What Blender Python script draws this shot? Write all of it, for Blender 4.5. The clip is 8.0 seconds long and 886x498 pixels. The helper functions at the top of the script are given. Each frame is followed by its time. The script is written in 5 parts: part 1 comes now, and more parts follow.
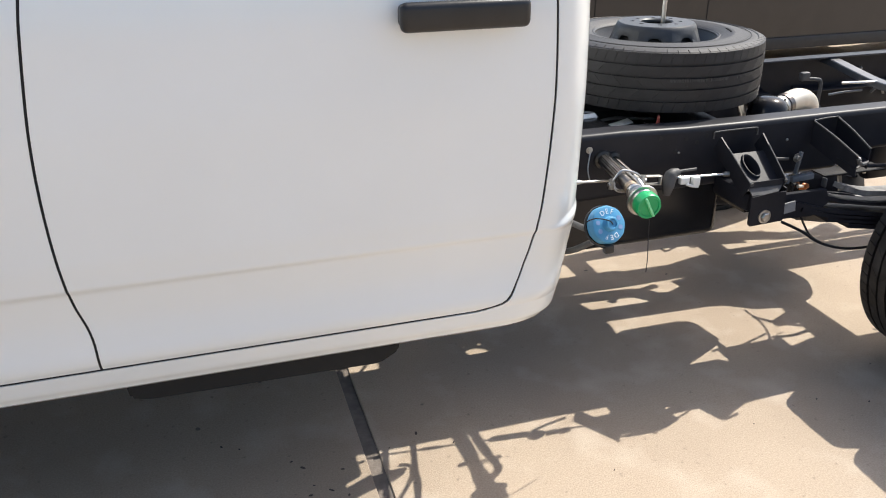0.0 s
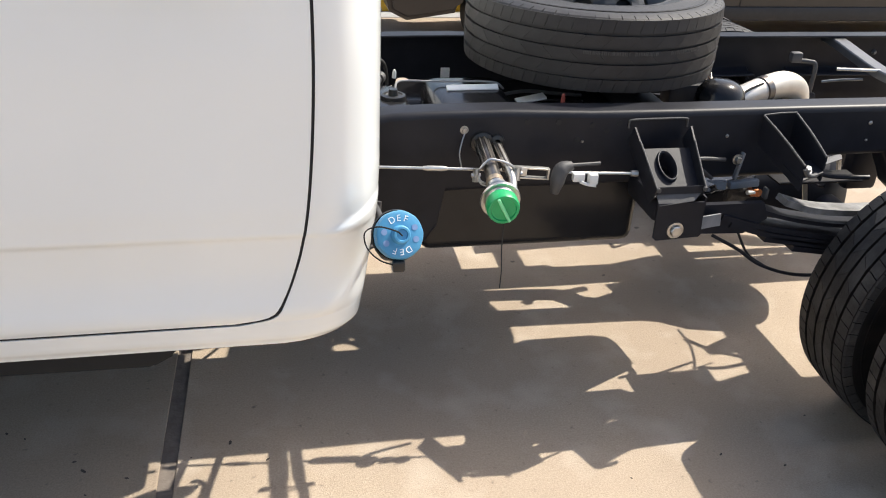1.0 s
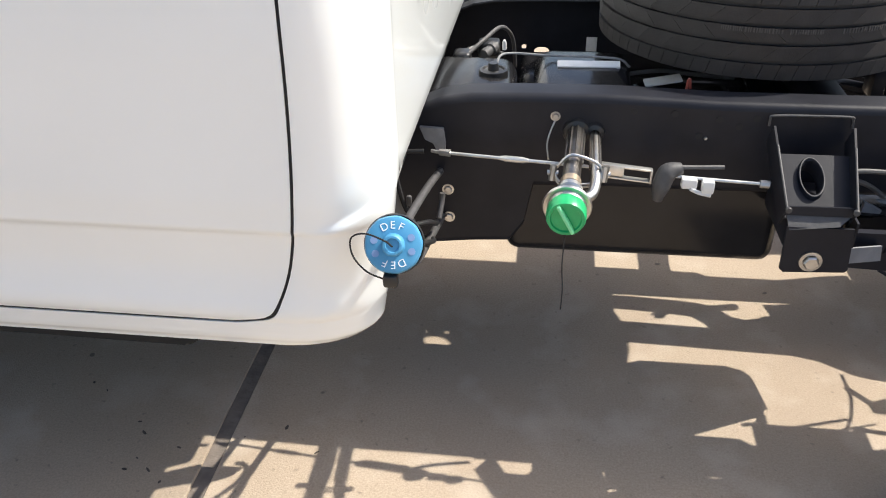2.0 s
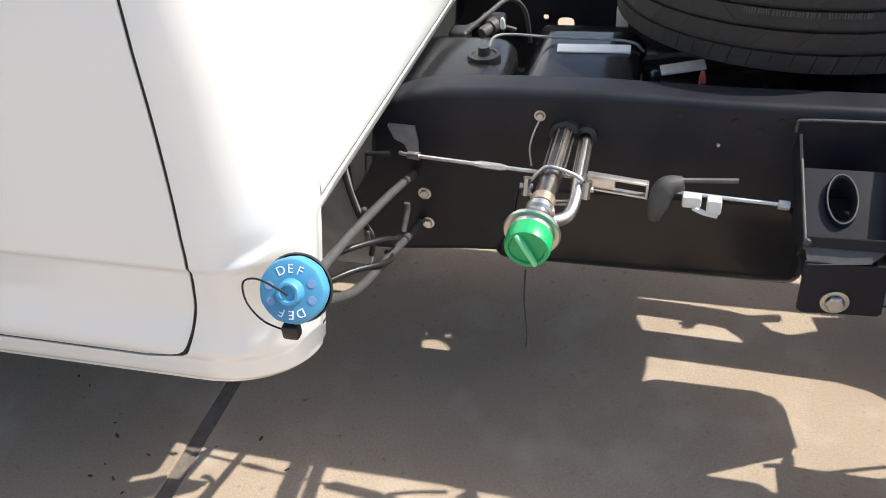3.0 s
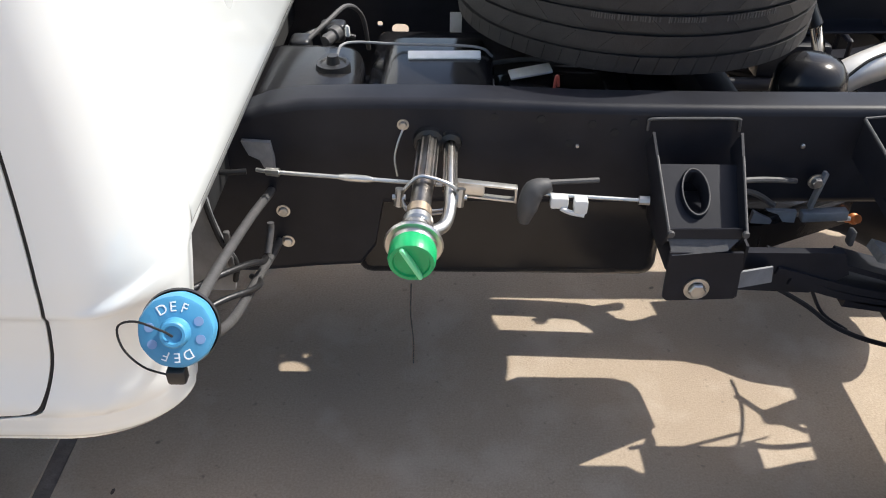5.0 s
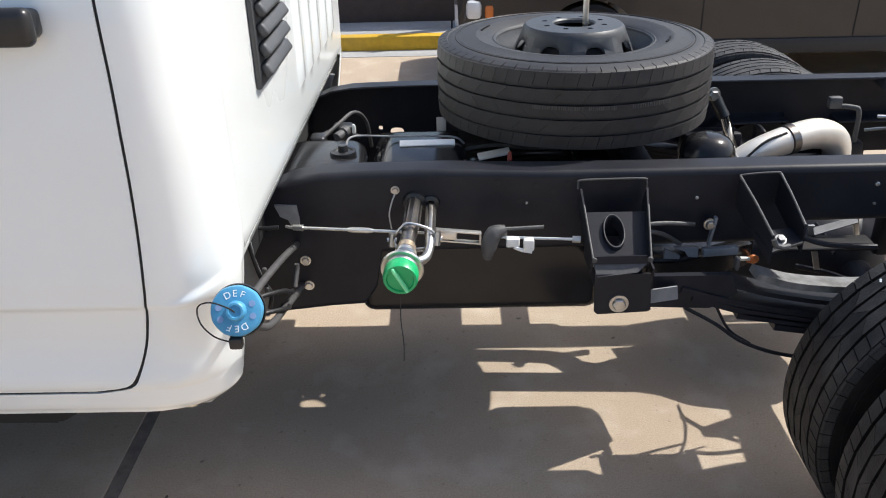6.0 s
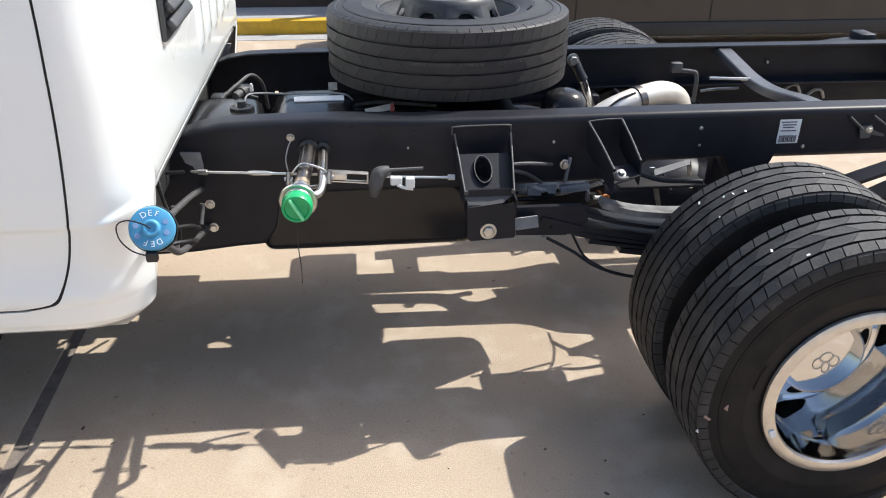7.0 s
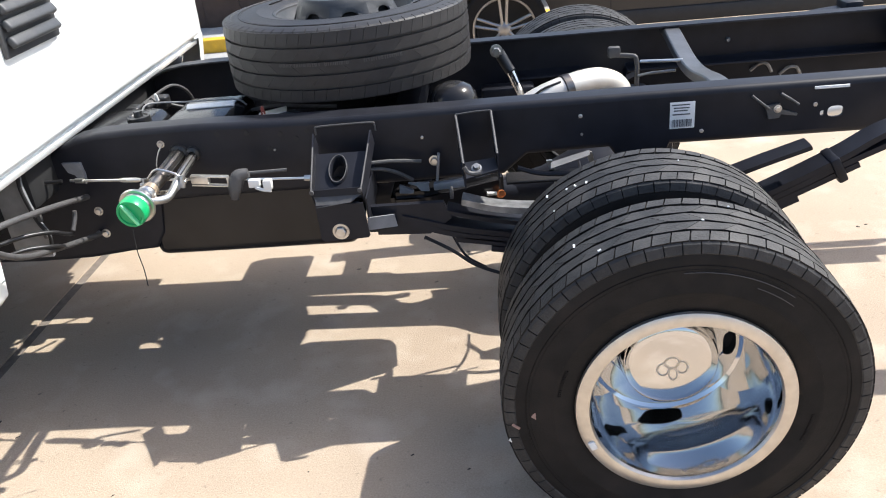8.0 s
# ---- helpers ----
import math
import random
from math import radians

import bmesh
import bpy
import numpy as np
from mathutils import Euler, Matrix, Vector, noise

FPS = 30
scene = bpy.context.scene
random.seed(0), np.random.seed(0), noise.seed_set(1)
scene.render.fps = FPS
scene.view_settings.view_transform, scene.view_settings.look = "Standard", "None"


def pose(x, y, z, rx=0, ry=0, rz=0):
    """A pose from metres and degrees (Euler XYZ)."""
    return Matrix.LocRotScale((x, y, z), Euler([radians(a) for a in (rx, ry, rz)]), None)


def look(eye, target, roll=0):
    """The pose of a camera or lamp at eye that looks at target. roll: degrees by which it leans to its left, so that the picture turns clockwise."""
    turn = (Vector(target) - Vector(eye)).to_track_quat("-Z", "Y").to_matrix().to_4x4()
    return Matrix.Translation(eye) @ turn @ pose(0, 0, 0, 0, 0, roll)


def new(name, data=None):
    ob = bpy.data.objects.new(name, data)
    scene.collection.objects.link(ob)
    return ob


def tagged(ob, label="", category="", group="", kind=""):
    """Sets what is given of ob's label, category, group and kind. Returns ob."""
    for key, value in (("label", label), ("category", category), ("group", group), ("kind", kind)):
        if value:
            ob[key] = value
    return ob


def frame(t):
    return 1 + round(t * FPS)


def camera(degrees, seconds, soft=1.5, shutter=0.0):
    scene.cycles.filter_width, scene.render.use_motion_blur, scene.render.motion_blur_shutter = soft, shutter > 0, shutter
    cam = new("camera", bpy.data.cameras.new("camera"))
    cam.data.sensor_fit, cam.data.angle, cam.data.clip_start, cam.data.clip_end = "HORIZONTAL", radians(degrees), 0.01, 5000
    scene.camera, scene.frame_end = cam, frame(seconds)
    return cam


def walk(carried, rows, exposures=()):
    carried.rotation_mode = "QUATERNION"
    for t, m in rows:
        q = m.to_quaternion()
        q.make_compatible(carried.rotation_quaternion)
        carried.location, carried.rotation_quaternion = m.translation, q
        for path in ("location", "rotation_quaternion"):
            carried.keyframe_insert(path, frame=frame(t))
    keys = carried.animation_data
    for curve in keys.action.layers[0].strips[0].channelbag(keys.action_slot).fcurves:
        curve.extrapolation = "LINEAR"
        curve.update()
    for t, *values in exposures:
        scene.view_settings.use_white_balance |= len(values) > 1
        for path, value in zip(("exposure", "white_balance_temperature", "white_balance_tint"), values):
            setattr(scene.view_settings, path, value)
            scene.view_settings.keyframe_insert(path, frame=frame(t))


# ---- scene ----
cam = camera(57.0, 8.0, 1.05)
PATH = [
    (0, (-0.973, -2.75, 1.674), (-0.436, -1.02, 0.827), -0.1),
    (0.3, (-0.723, -2.648, 1.662), (-0.226, -0.957, 0.717), 0.4),
    (0.5, (-0.603, -2.584, 1.682), (-0.053, -0.939, 0.687), 2.8),
    (1, (-0.22, -2.468, 1.615), (0.143, -0.757, 0.645), 3.0),
    (1.5, (0.062, -2.362, 1.613), (0.071, -0.656, 0.569), -1.1),
    (1.7, (0.139, -2.302, 1.592), (0.01, -0.608, 0.538), -1.6),
    (2.8, (0.425, -1.925, 1.563), (0.082, -0.322, 0.417), -1.6),
    (3, (0.459, -1.878, 1.571), (0.002, -0.324, 0.397), -4.6),
    (3.5, (0.384, -1.781, 1.575), (0.022, -0.283, 0.3), -2.9),
    (4, (0.313, -1.716, 1.545), (0.293, -0.214, 0.224), 1.1),
    (4.2, (0.303, -1.716, 1.538), (0.362, -0.237, 0.193), 2.5),
    (5.3, (0.371, -1.99, 1.586), (0.295, -0.304, 0.513), -1.6),
    (5.5, (0.413, -2.115, 1.61), (0.232, -0.397, 0.603), -3.6),
    (6, (0.404, -2.378, 1.658), (0.377, -0.601, 0.741), -1.4),
    (6.5, (0.323, -2.618, 1.643), (0.533, -0.852, 0.728), 0.6),
    (7, (0.43, -2.713, 1.644), (0.641, -0.954, 0.716), 0.7),
    (7.5, (0.86, -2.797, 1.645), (0.862, -1.038, 0.694), -4.0),
    (8, (1.278, -2.696, 1.581), (1.111, -0.923, 0.672), -5.9),
]
walk(cam, [(t, look(eye, target, roll)) for t, eye, target, roll in PATH], [(0, 0.63, 6450, 10), (1, 0.69, 6600, 10), (1.5, 0.76, 6550, 10), (3.5, 0.60, 6450, 10), (4.1, 0.46, 6400, 10), (5.5, 0.62, 6300, 10), (6, 0.50, 6250, 10), (6.5, 0.51, 6250, 10), (7, 0.67, 6250, 10), (7.5, 0.81, 6250, 10), (8, 0.90, 6200, 10)])

# ---- light ----
SUN_WAY = Vector((0.748, 0.333, 1.0)).normalized()
ELEVATION = math.asin(SUN_WAY.z)
world = bpy.data.worlds.new("sky")
scene.world = world
world.use_nodes = True
wn = world.node_tree.nodes
sky = wn.new("ShaderNodeTexSky")
sky.sky_type = "NISHITA"
sky.sun_disc = False
sky.dust_density = 2.6
sky.sun_elevation = ELEVATION
sky.sun_rotation = math.atan2(SUN_WAY.x, SUN_WAY.y)
world.node_tree.links.new(sky.outputs[0], wn["Background"].inputs[0])
wn["Background"].inputs[1].default_value = 0.138
sun = new("sun", bpy.data.lights.new("sun", "SUN"))
sun.data.energy, sun.data.angle, sun.data.color = 4.1, radians(0.53), (1.0, 0.955, 0.86)
sun.matrix_world = look(SUN_WAY * 30, (0, 0, 0))


# ---- materials ----
def material(name, colour, rough=0.5, metal=0.0, vary=0.12, scale=8.0, bump=0.0, bump_scale=60.0, second=None, blotch=0.0,
             blotch_scale=1.5, coat=0.0, spread=0.0, rough_vary=0.08, shine=0.5):
    """A surface with fine grain, broad blotches towards a second colour, and relief, all at real size."""
    mt = bpy.data.materials.new(name)
    mt.use_nodes = True
    nt = mt.node_tree
    n, link = nt.nodes, nt.links.new
    b = n["Principled BSDF"]
    co = n.new("ShaderNodeTexCoord")
    fine = n.new("ShaderNodeTexNoise")
    fine.inputs["Scale"].default_value, fine.inputs["Detail"].default_value = scale, 6
    link(co.outputs["Object"], fine.inputs["Vector"])
    broad = n.new("ShaderNodeTexNoise")
    broad.inputs["Scale"].default_value, broad.inputs["Detail"].default_value = blotch_scale, 4
    link(co.outputs["Object"], broad.inputs["Vector"])
    c = Vector(colour)
    ramp = n.new("ShaderNodeValToRGB")
    ramp.color_ramp.elements[0].position, ramp.color_ramp.elements[1].position = 0.3, 0.7
    ramp.color_ramp.elements[0].color = (*(c * (1 - vary)), 1)
    ramp.color_ramp.elements[1].color = (*(c * (1 + vary)), 1)
    link(fine.outputs["Fac"], ramp.inputs["Fac"])
    mix = n.new("ShaderNodeMix")
    mix.data_type = "RGBA"
    link(ramp.outputs["Color"], mix.inputs[6])
    mix.inputs[7].default_value = (*(second or colour), 1)
    span = n.new("ShaderNodeMapRange")
    span.inputs[1].default_value, span.inputs[2].default_value = 0.45, 0.72
    span.inputs[3].default_value, span.inputs[4].default_value = 0.0, blotch
    link(broad.outputs["Fac"], span.inputs[0])
    link(span.outputs[0], mix.inputs[0])
    last = mix.outputs[2]
    if spread:
        info = n.new("ShaderNodeObjectInfo")
        hsv = n.new("ShaderNodeHueSaturation")
        value = n.new("ShaderNodeMapRange")
        value.inputs[3].default_value, value.inputs[4].default_value = 1 - spread, 1 + spread
        link(info.outputs["Random"], value.inputs[0])
        link(value.outputs[0], hsv.inputs["Value"])
        link(last, hsv.inputs["Color"])
        last = hsv.outputs[0]
    link(last, b.inputs["Base Color"])
    rr = n.new("ShaderNodeMapRange")
    rr.inputs[3].default_value, rr.inputs[4].default_value = max(0.02, rough - rough_vary), min(1, rough + rough_vary)
    link(broad.outputs["Fac"], rr.inputs[0])
    link(rr.outputs[0], b.inputs["Roughness"])
    b.inputs["Metallic"].default_value = metal
    b.inputs["Specular IOR Level"].default_value = shine
    b.inputs["Coat Weight"].default_value = coat
    b.inputs["Coat Roughness"].default_value = 0.04
    if bump:
        grain = n.new("ShaderNodeTexNoise")
        grain.inputs["Scale"].default_value, grain.inputs["Detail"].default_value = bump_scale, 5
        link(co.outputs["Object"], grain.inputs["Vector"])
        bp = n.new("ShaderNodeBump")
        bp.inputs["Strength"].default_value, bp.inputs["Distance"].default_value = bump, 0.01
        link(grain.outputs["Fac"], bp.inputs["Height"])
        link(bp.outputs[0], b.inputs["Normal"])
    return mt


WHITE = material("white_car_paint", (0.85, 0.875, 0.862), 0.30, 0, 0.015, 3, coat=0.9, second=(0.81, 0.82, 0.79), blotch=0.5, blotch_scale=1.1)
FRAME = material("black_frame_paint", (0.0150, 0.0156, 0.0205), 0.42, 0, 0.2, 14, 0.02, 60, second=(0.024, 0.0245, 0.029), blotch=0.5, blotch_scale=5, shine=0.2)
PLASTIC = material("black_plastic", (0.016, 0.016, 0.017), 0.36, 0, 0.2, 20, 0.05, 150, second=(0.03, 0.029, 0.028), blotch=0.4, blotch_scale=7)
TANK = material("tank_plastic", (0.0135, 0.0133, 0.0148), 0.17, 0, 0.2, 10, 0.04, 60, second=(0.020, 0.019, 0.019), blotch=0.6, blotch_scale=4, shine=0.3)
RUBBER = material("tyre_rubber", (0.0105, 0.0098, 0.0098), 0.62, 0, 0.2, 30, 0.12, 220, second=(0.029, 0.0235, 0.0205), blotch=0.6, blotch_scale=9, shine=0.18)
SPARE_RUBBER = material("dusty_spare_rubber", (0.0205, 0.0196, 0.0208), 0.55, 0, 0.25, 30, 0.12, 220, second=(0.038, 0.036, 0.036), blotch=0.6, blotch_scale=6, shine=0.4)
TREAD = material("dusty_tread", (0.0165, 0.0160, 0.0163), 0.66, 0, 0.3, 25, 0.25, 160, second=(0.070, 0.066, 0.062), blotch=0.75, blotch_scale=11)
HOSE = material("grey_hose", (0.062, 0.060, 0.060), 0.6, 0, 0.15, 40, 0.1, 120)
STEELWHEEL = material("grey_steel_wheel", (0.038, 0.040, 0.044), 0.45, 0.1, 0.15, 25, 0.08, 120, second=(0.07, 0.07, 0.07), blotch=0.4, blotch_scale=8)
CHROME = material("chrome", (0.64, 0.64, 0.64), 0.07, 1.0, 0.02, 10, second=(0.7, 0.68, 0.64), blotch=0.3, blotch_scale=12, rough_vary=0.03)
BRUSHED = material("satin_wheel_lip", (0.62, 0.59, 0.55), 0.38, 1.0, 0.05, 60, second=(0.5, 0.47, 0.43), blotch=0.5, blotch_scale=18)
ZINC = material("zinc_steel", (0.55, 0.54, 0.52), 0.36, 1.0, 0.12, 40, 0.05, 120, second=(0.36, 0.33, 0.29), blotch=0.5, blotch_scale=14)
BRIGHTZINC = material("bright_plated_rod", (0.66, 0.65, 0.62), 0.34, 0.8, 0.10, 40, 0.04, 120, second=(0.40, 0.38, 0.34), blotch=0.5, blotch_scale=24)
# Beige stands in for a reflection on the steel filler neck.
BEIGEBAND = material("beige_reflection", (0.42, 0.33, 0.24), 0.42, 0.8, 0.2, 60, 0.05, 160)
STEELPIPE = material("raw_steel_pipe", (0.18, 0.17, 0.16), 0.34, 1.0, 0.25, 30, 0.1, 160, second=(0.14, 0.09, 0.06), blotch=0.6, blotch_scale=16)
EXHAUST = material("aluminised_steel", (0.80, 0.76, 0.69), 0.42, 0.5, 0.06, 30, 0.04, 90, second=(0.55, 0.47, 0.35), blotch=0.5, blotch_scale=6)
BLUE = material("blue_cap_plastic", (0.075, 0.295, 0.50), 0.42, 0, 0.06, 30, 0.04, 140)
GREEN = material("green_cap_plastic", (0.012, 0.36, 0.12), 0.33, 0, 0.08, 30, 0.04, 140)
GREENLIGHT = material("pale_green_rib", (0.22, 0.72, 0.36), 0.4, 0, 0.05, 30)
PRINT = material("white_print", (0.84, 0.88, 0.90), 0.5, 0, 0.04, 30)
MARK = material("dull_blue_print", (0.22, 0.33, 0.55), 0.5, 0, 0.04, 30)
PAPER = material("white_sticker", (0.76, 0.76, 0.75), 0.5, 0, 0.05, 60)
INK = material("dark_ink", (0.09, 0.09, 0.10), 0.6, 0, 0.05, 60)
WHITECLIP = material("white_nylon", (0.68, 0.68, 0.66), 0.45, 0, 0.05, 40)
COPPER = material("orange_fitting", (0.55, 0.17, 0.04), 0.4, 0.2, 0.1, 40)
REDWIRE = material("red_wire", (0.22, 0.04, 0.03), 0.5, 0, 0.1, 40)
JOINT = material("joint_filler", (0.17, 0.142, 0.12), 0.9, 0, 0.2, 30, 0.3, 90)
MATTBLACK = material("matt_black", (0.013, 0.013, 0.0135), 0.8, 0, 0.1, 20)
KERBGREY = material("kerb_concrete", (0.36, 0.36, 0.36), 0.85, 0, 0.1, 25, 0.3, 80, second=(0.26, 0.25, 0.24), blotch=0.5)
YELLOW = material("yellow_kerb_paint", (0.62, 0.37, 0.02), 0.7, 0, 0.1, 20, 0.2, 80, second=(0.42, 0.28, 0.07), blotch=0.5, blotch_scale=3)
CARPAINT = material("dark_car_paint", (0.022, 0.0175, 0.015), 0.42, 0.0, 0.2, 6, second=(0.030, 0.024, 0.020), blotch=0.6, blotch_scale=2.5, coat=0.25)
DARKTRIM = material("dark_trim", (0.02, 0.02, 0.021), 0.55, 0, 0.15, 20)
ALLOY = material("grey_alloy", (0.36, 0.35, 0.34), 0.36, 0.9, 0.06, 30)
BROWNWALL = material("dark_brown_wall", (0.062, 0.046, 0.039), 0.8, 0, 0.15, 12, 0.25, 70, second=(0.06, 0.045, 0.04), blotch=0.5)
LAMP = material("lamp_lens", (0.6, 0.6, 0.6), 0.15, 0, 0.05, 30, coat=0.6)
AMBER = material("amber_lens", (0.55, 0.16, 0.03), 0.25, 0, 0.05, 30)
POSTWHITE = material("white_post_paint", (0.66, 0.66, 0.68), 0.6, 0, 0.06, 20)
DULLGREY = material("dull_grey", (0.22, 0.222, 0.23), 0.6, 0, 0.15, 25, 0.1, 120, second=(0.10, 0.10, 0.10), blotch=0.5, blotch_scale=8)
# Black vent plastic, lightened to put its sunlight into the colour.
VENTGREY = material("sunlit_vent_plastic", (0.050, 0.052, 0.056), 0.5, 0, 0.15, 25, 0.08, 150, second=(0.075, 0.076, 0.08), blotch=0.5, blotch_scale=9)
SCUFF = material("scuffed_grey_steel", (0.27, 0.27, 0.27), 0.42, 0.5, 0.25, 30, 0.15, 90, second=(0.06, 0.06, 0.06), blotch=0.7, blotch_scale=14)
STRAP = material("worn_strap_steel", (0.085, 0.086, 0.090), 0.36, 0.2, 0.2, 20, 0.05, 80, second=(0.09, 0.09, 0.092), blotch=0.5, blotch_scale=6)
MUD_DARK = material("dry_leaf_scrap", (0.07, 0.055, 0.045), 0.9, 0, 0.3, 60)
MUD = material("dried_mark", (0.30, 0.20, 0.17), 0.9, 0, 0.2, 60)


def glass_material():
    mt = bpy.data.materials.new("tinted_glass")
    mt.use_nodes = True
    b = mt.node_tree.nodes["Principled BSDF"]
    b.inputs["Base Color"].default_value = (0.03, 0.035, 0.035, 1)
    b.inputs["Roughness"].default_value = 0.03
    b.inputs["Transmission Weight"].default_value = 0.6
    return mt


GLASS = glass_material()


def concrete_material(name, tone):
    """Broom-finished slab: sandy base of a given tone, speckle, broad stains, dark drips and tyre dust."""
    mt = bpy.data.materials.new(name)
    mt.use_nodes = True
    nt = mt.node_tree
    n, link = nt.nodes, nt.links.new
    b = n["Principled BSDF"]
    co = n.new("ShaderNodeTexCoord")

    def noise_at(scale, detail=5):
        t = n.new("ShaderNodeTexNoise")
        t.inputs["Scale"].default_value, t.inputs["Detail"].default_value = scale, detail
        link(co.outputs["Object"], t.inputs["Vector"])
        return t.outputs["Fac"]

    def mixed(a, colour, fac):
        m = n.new("ShaderNodeMix")
        m.data_type = "RGBA"
        link(a, m.inputs[6])
        m.inputs[7].default_value = (*[q * tone for q in colour], 1)
        link(fac, m.inputs[0])
        return m.outputs[2]

    def window(value, low, high, top):
        r = n.new("ShaderNodeMapRange")
        r.inputs[1].default_value, r.inputs[2].default_value, r.inputs[4].default_value = low, high, top
        link(value, r.inputs[0])
        return r.outputs[0]

    ramp = n.new("ShaderNodeValToRGB")
    ramp.color_ramp.elements[0].position, ramp.color_ramp.elements[1].position = 0.28, 0.72
    ramp.color_ramp.elements[0].color, ramp.color_ramp.elements[1].color = [(*[q * tone for q in c], 1) for c in ((0.355, 0.279, 0.205), (0.482, 0.386, 0.288))]
    link(noise_at(170, 4), ramp.inputs["Fac"])
    last = ramp.outputs["Color"]
    last = mixed(last, (0.305, 0.232, 0.171), window(noise_at(1.3), 0.42, 0.75, 0.6))
    last = mixed(last, (0.548, 0.465, 0.377), window(noise_at(4.5), 0.52, 0.78, 0.65))
    last = mixed(last, (0.20, 0.16, 0.125), window(noise_at(38, 2), 0.66, 0.78, 0.7))
    last = mixed(last, (0.10, 0.085, 0.07), window(noise_at(13, 1), 0.775, 0.80, 0.75))
    link(last, b.inputs["Base Color"])
    b.inputs["Roughness"].default_value = 0.88
    bp = n.new("ShaderNodeBump")
    bp.inputs["Strength"].default_value, bp.inputs["Distance"].default_value = 0.4, 0.004
    link(noise_at(240, 4), bp.inputs["Height"])
    link(bp.outputs[0], b.inputs["Normal"])
    return mt


CONCRETE = concrete_material("driveway_concrete", 1.0)
DARKER_CONCRETE = concrete_material("darker_concrete", 0.84)


# ---- mesh helpers ----
def part(name, bm, mt, parent=None, label="", sharp=38.0, kind=""):
    """Links a bmesh as one mesh object, under a thing or a part of it."""
    bmesh.ops.recalc_face_normals(bm, faces=bm.faces[:])
    me = bpy.data.meshes.new(name)
    bm.to_mesh(me)
    bm.free()
    for p in me.polygons:
        p.use_smooth = True
    me.set_sharp_from_angle(angle=radians(sharp))
    me.materials.append(mt)
    ob = new(name, me)
    if parent is not None:
        ob.parent = parent
    if label:
        ob["label"] = label
    if kind:
        ob["kind"] = kind
    return ob


def thing(name, label, category, group="", kind=""):
    return tagged(new(name), label, category, group, kind)


def hub(name, parent, label=""):
    """A part that only carries its own pieces."""
    ob = new(name)
    ob.parent = parent
    if label:
        ob["label"] = label
    return ob


def box(bm, c, size, bevel=0.0, turn=None, seg=2):
    m = Matrix.Translation(c) @ (turn.to_4x4() if turn else Matrix()) @ Matrix.Diagonal((*size, 1))
    vs = bmesh.ops.create_cube(bm, size=1, matrix=m)["verts"]
    if bevel:
        es = list({e for v in vs for e in v.link_edges})
        bmesh.ops.bevel(bm, geom=vs + es, offset=bevel, segments=seg, affect="EDGES", profile=0.5)
    return bm


def B():
    return bmesh.new()


def rings(bm, loops, closed=True, caps=True):
    """Skins a list of loops with the same number of points."""
    rows = [[bm.verts.new(p) for p in loop] for loop in loops]
    k = len(rows[0])
    for a, b in zip(rows, rows[1:]):
        for i in range(k if closed else k - 1):
            j = (i + 1) % k
            bm.faces.new((a[i], a[j], b[j], b[i]))
    if caps and closed:
        bm.faces.new(rows[0][::-1])
        bm.faces.new(rows[-1])
    return bm


def smoothed(pts, n=6):
    pts = [Vector(p) for p in pts]
    if len(pts) < 3:
        return pts
    ext = [2 * pts[0] - pts[1], *pts, 2 * pts[-1] - pts[-2]]
    out = []
    for i in range(1, len(ext) - 2):
        p0, p1, p2, p3 = ext[i - 1:i + 3]
        for s in range(n):
            t = s / n
            out.append(0.5 * (2 * p1 + (p2 - p0) * t + (2 * p0 - 5 * p1 + 4 * p2 - p3) * t * t + (3 * p1 - p0 - 3 * p2 + p3) * t ** 3))
    return out + [pts[-1]]


def tube(bm, pts, r, seg=10, n=6, squash=1.0):
    """A pipe along a smooth line; r may be one radius or one for each given point."""
    line = smoothed(pts, n) if len(pts) > 2 else [Vector(p) for p in pts]
    radii = list(r) if isinstance(r, (list, tuple)) else [r] * len(pts)
    side = None
    loops = []
    for i, p in enumerate(line):
        d = (line[min(i + 1, len(line) - 1)] - line[max(i - 1, 0)]).normalized()
        if side is None:
            side = d.orthogonal().normalized()
        side = (side - d * side.dot(d)).normalized()
        up = d.cross(side)
        f = i / (len(line) - 1) * (len(radii) - 1)
        k = min(int(f), len(radii) - 2)
        rad = radii[k] + (radii[k + 1] - radii[k]) * (f - k)
        loops.append([p + rad * (math.cos(a) * side + squash * math.sin(a) * up) for a in [2 * math.pi * j / seg for j in range(seg)]])
    return rings(bm, loops)


def aim(c, way, spin=0.0):
    """A frame at c whose local z points along way."""
    return Matrix.Translation(c) @ Vector(way).to_track_quat("Z", "Y").to_matrix().to_4x4() @ Matrix.Rotation(spin, 4, "Z")


def lathe(bm, prof, m=None, seg=48, wave=None):
    """Turns (radius, height) points round local z. Radius 0 closes the end."""
    m = m or Matrix()
    rows = []
    for r, h in prof:
        if r < 1e-6:
            rows.append([bm.verts.new(m @ Vector((0, 0, h)))])
        else:
            rows.append([bm.verts.new(m @ Vector((r * (wave(a, r) if wave else 1) * math.cos(a), r * (wave(a, r) if wave else 1) * math.sin(a), h)))
                         for a in [2 * math.pi * j / seg for j in range(seg)]])
    for a, b in zip(rows, rows[1:]):
        for i in range(seg):
            j = (i + 1) % seg
            if len(a) == 1 and len(b) > 1:
                bm.faces.new((a[0], b[i], b[j]))
            elif len(b) == 1 and len(a) > 1:
                bm.faces.new((a[i], a[j], b[0]))
            elif len(a) > 1:
                bm.faces.new((a[i], a[j], b[j], b[i]))
    return bm


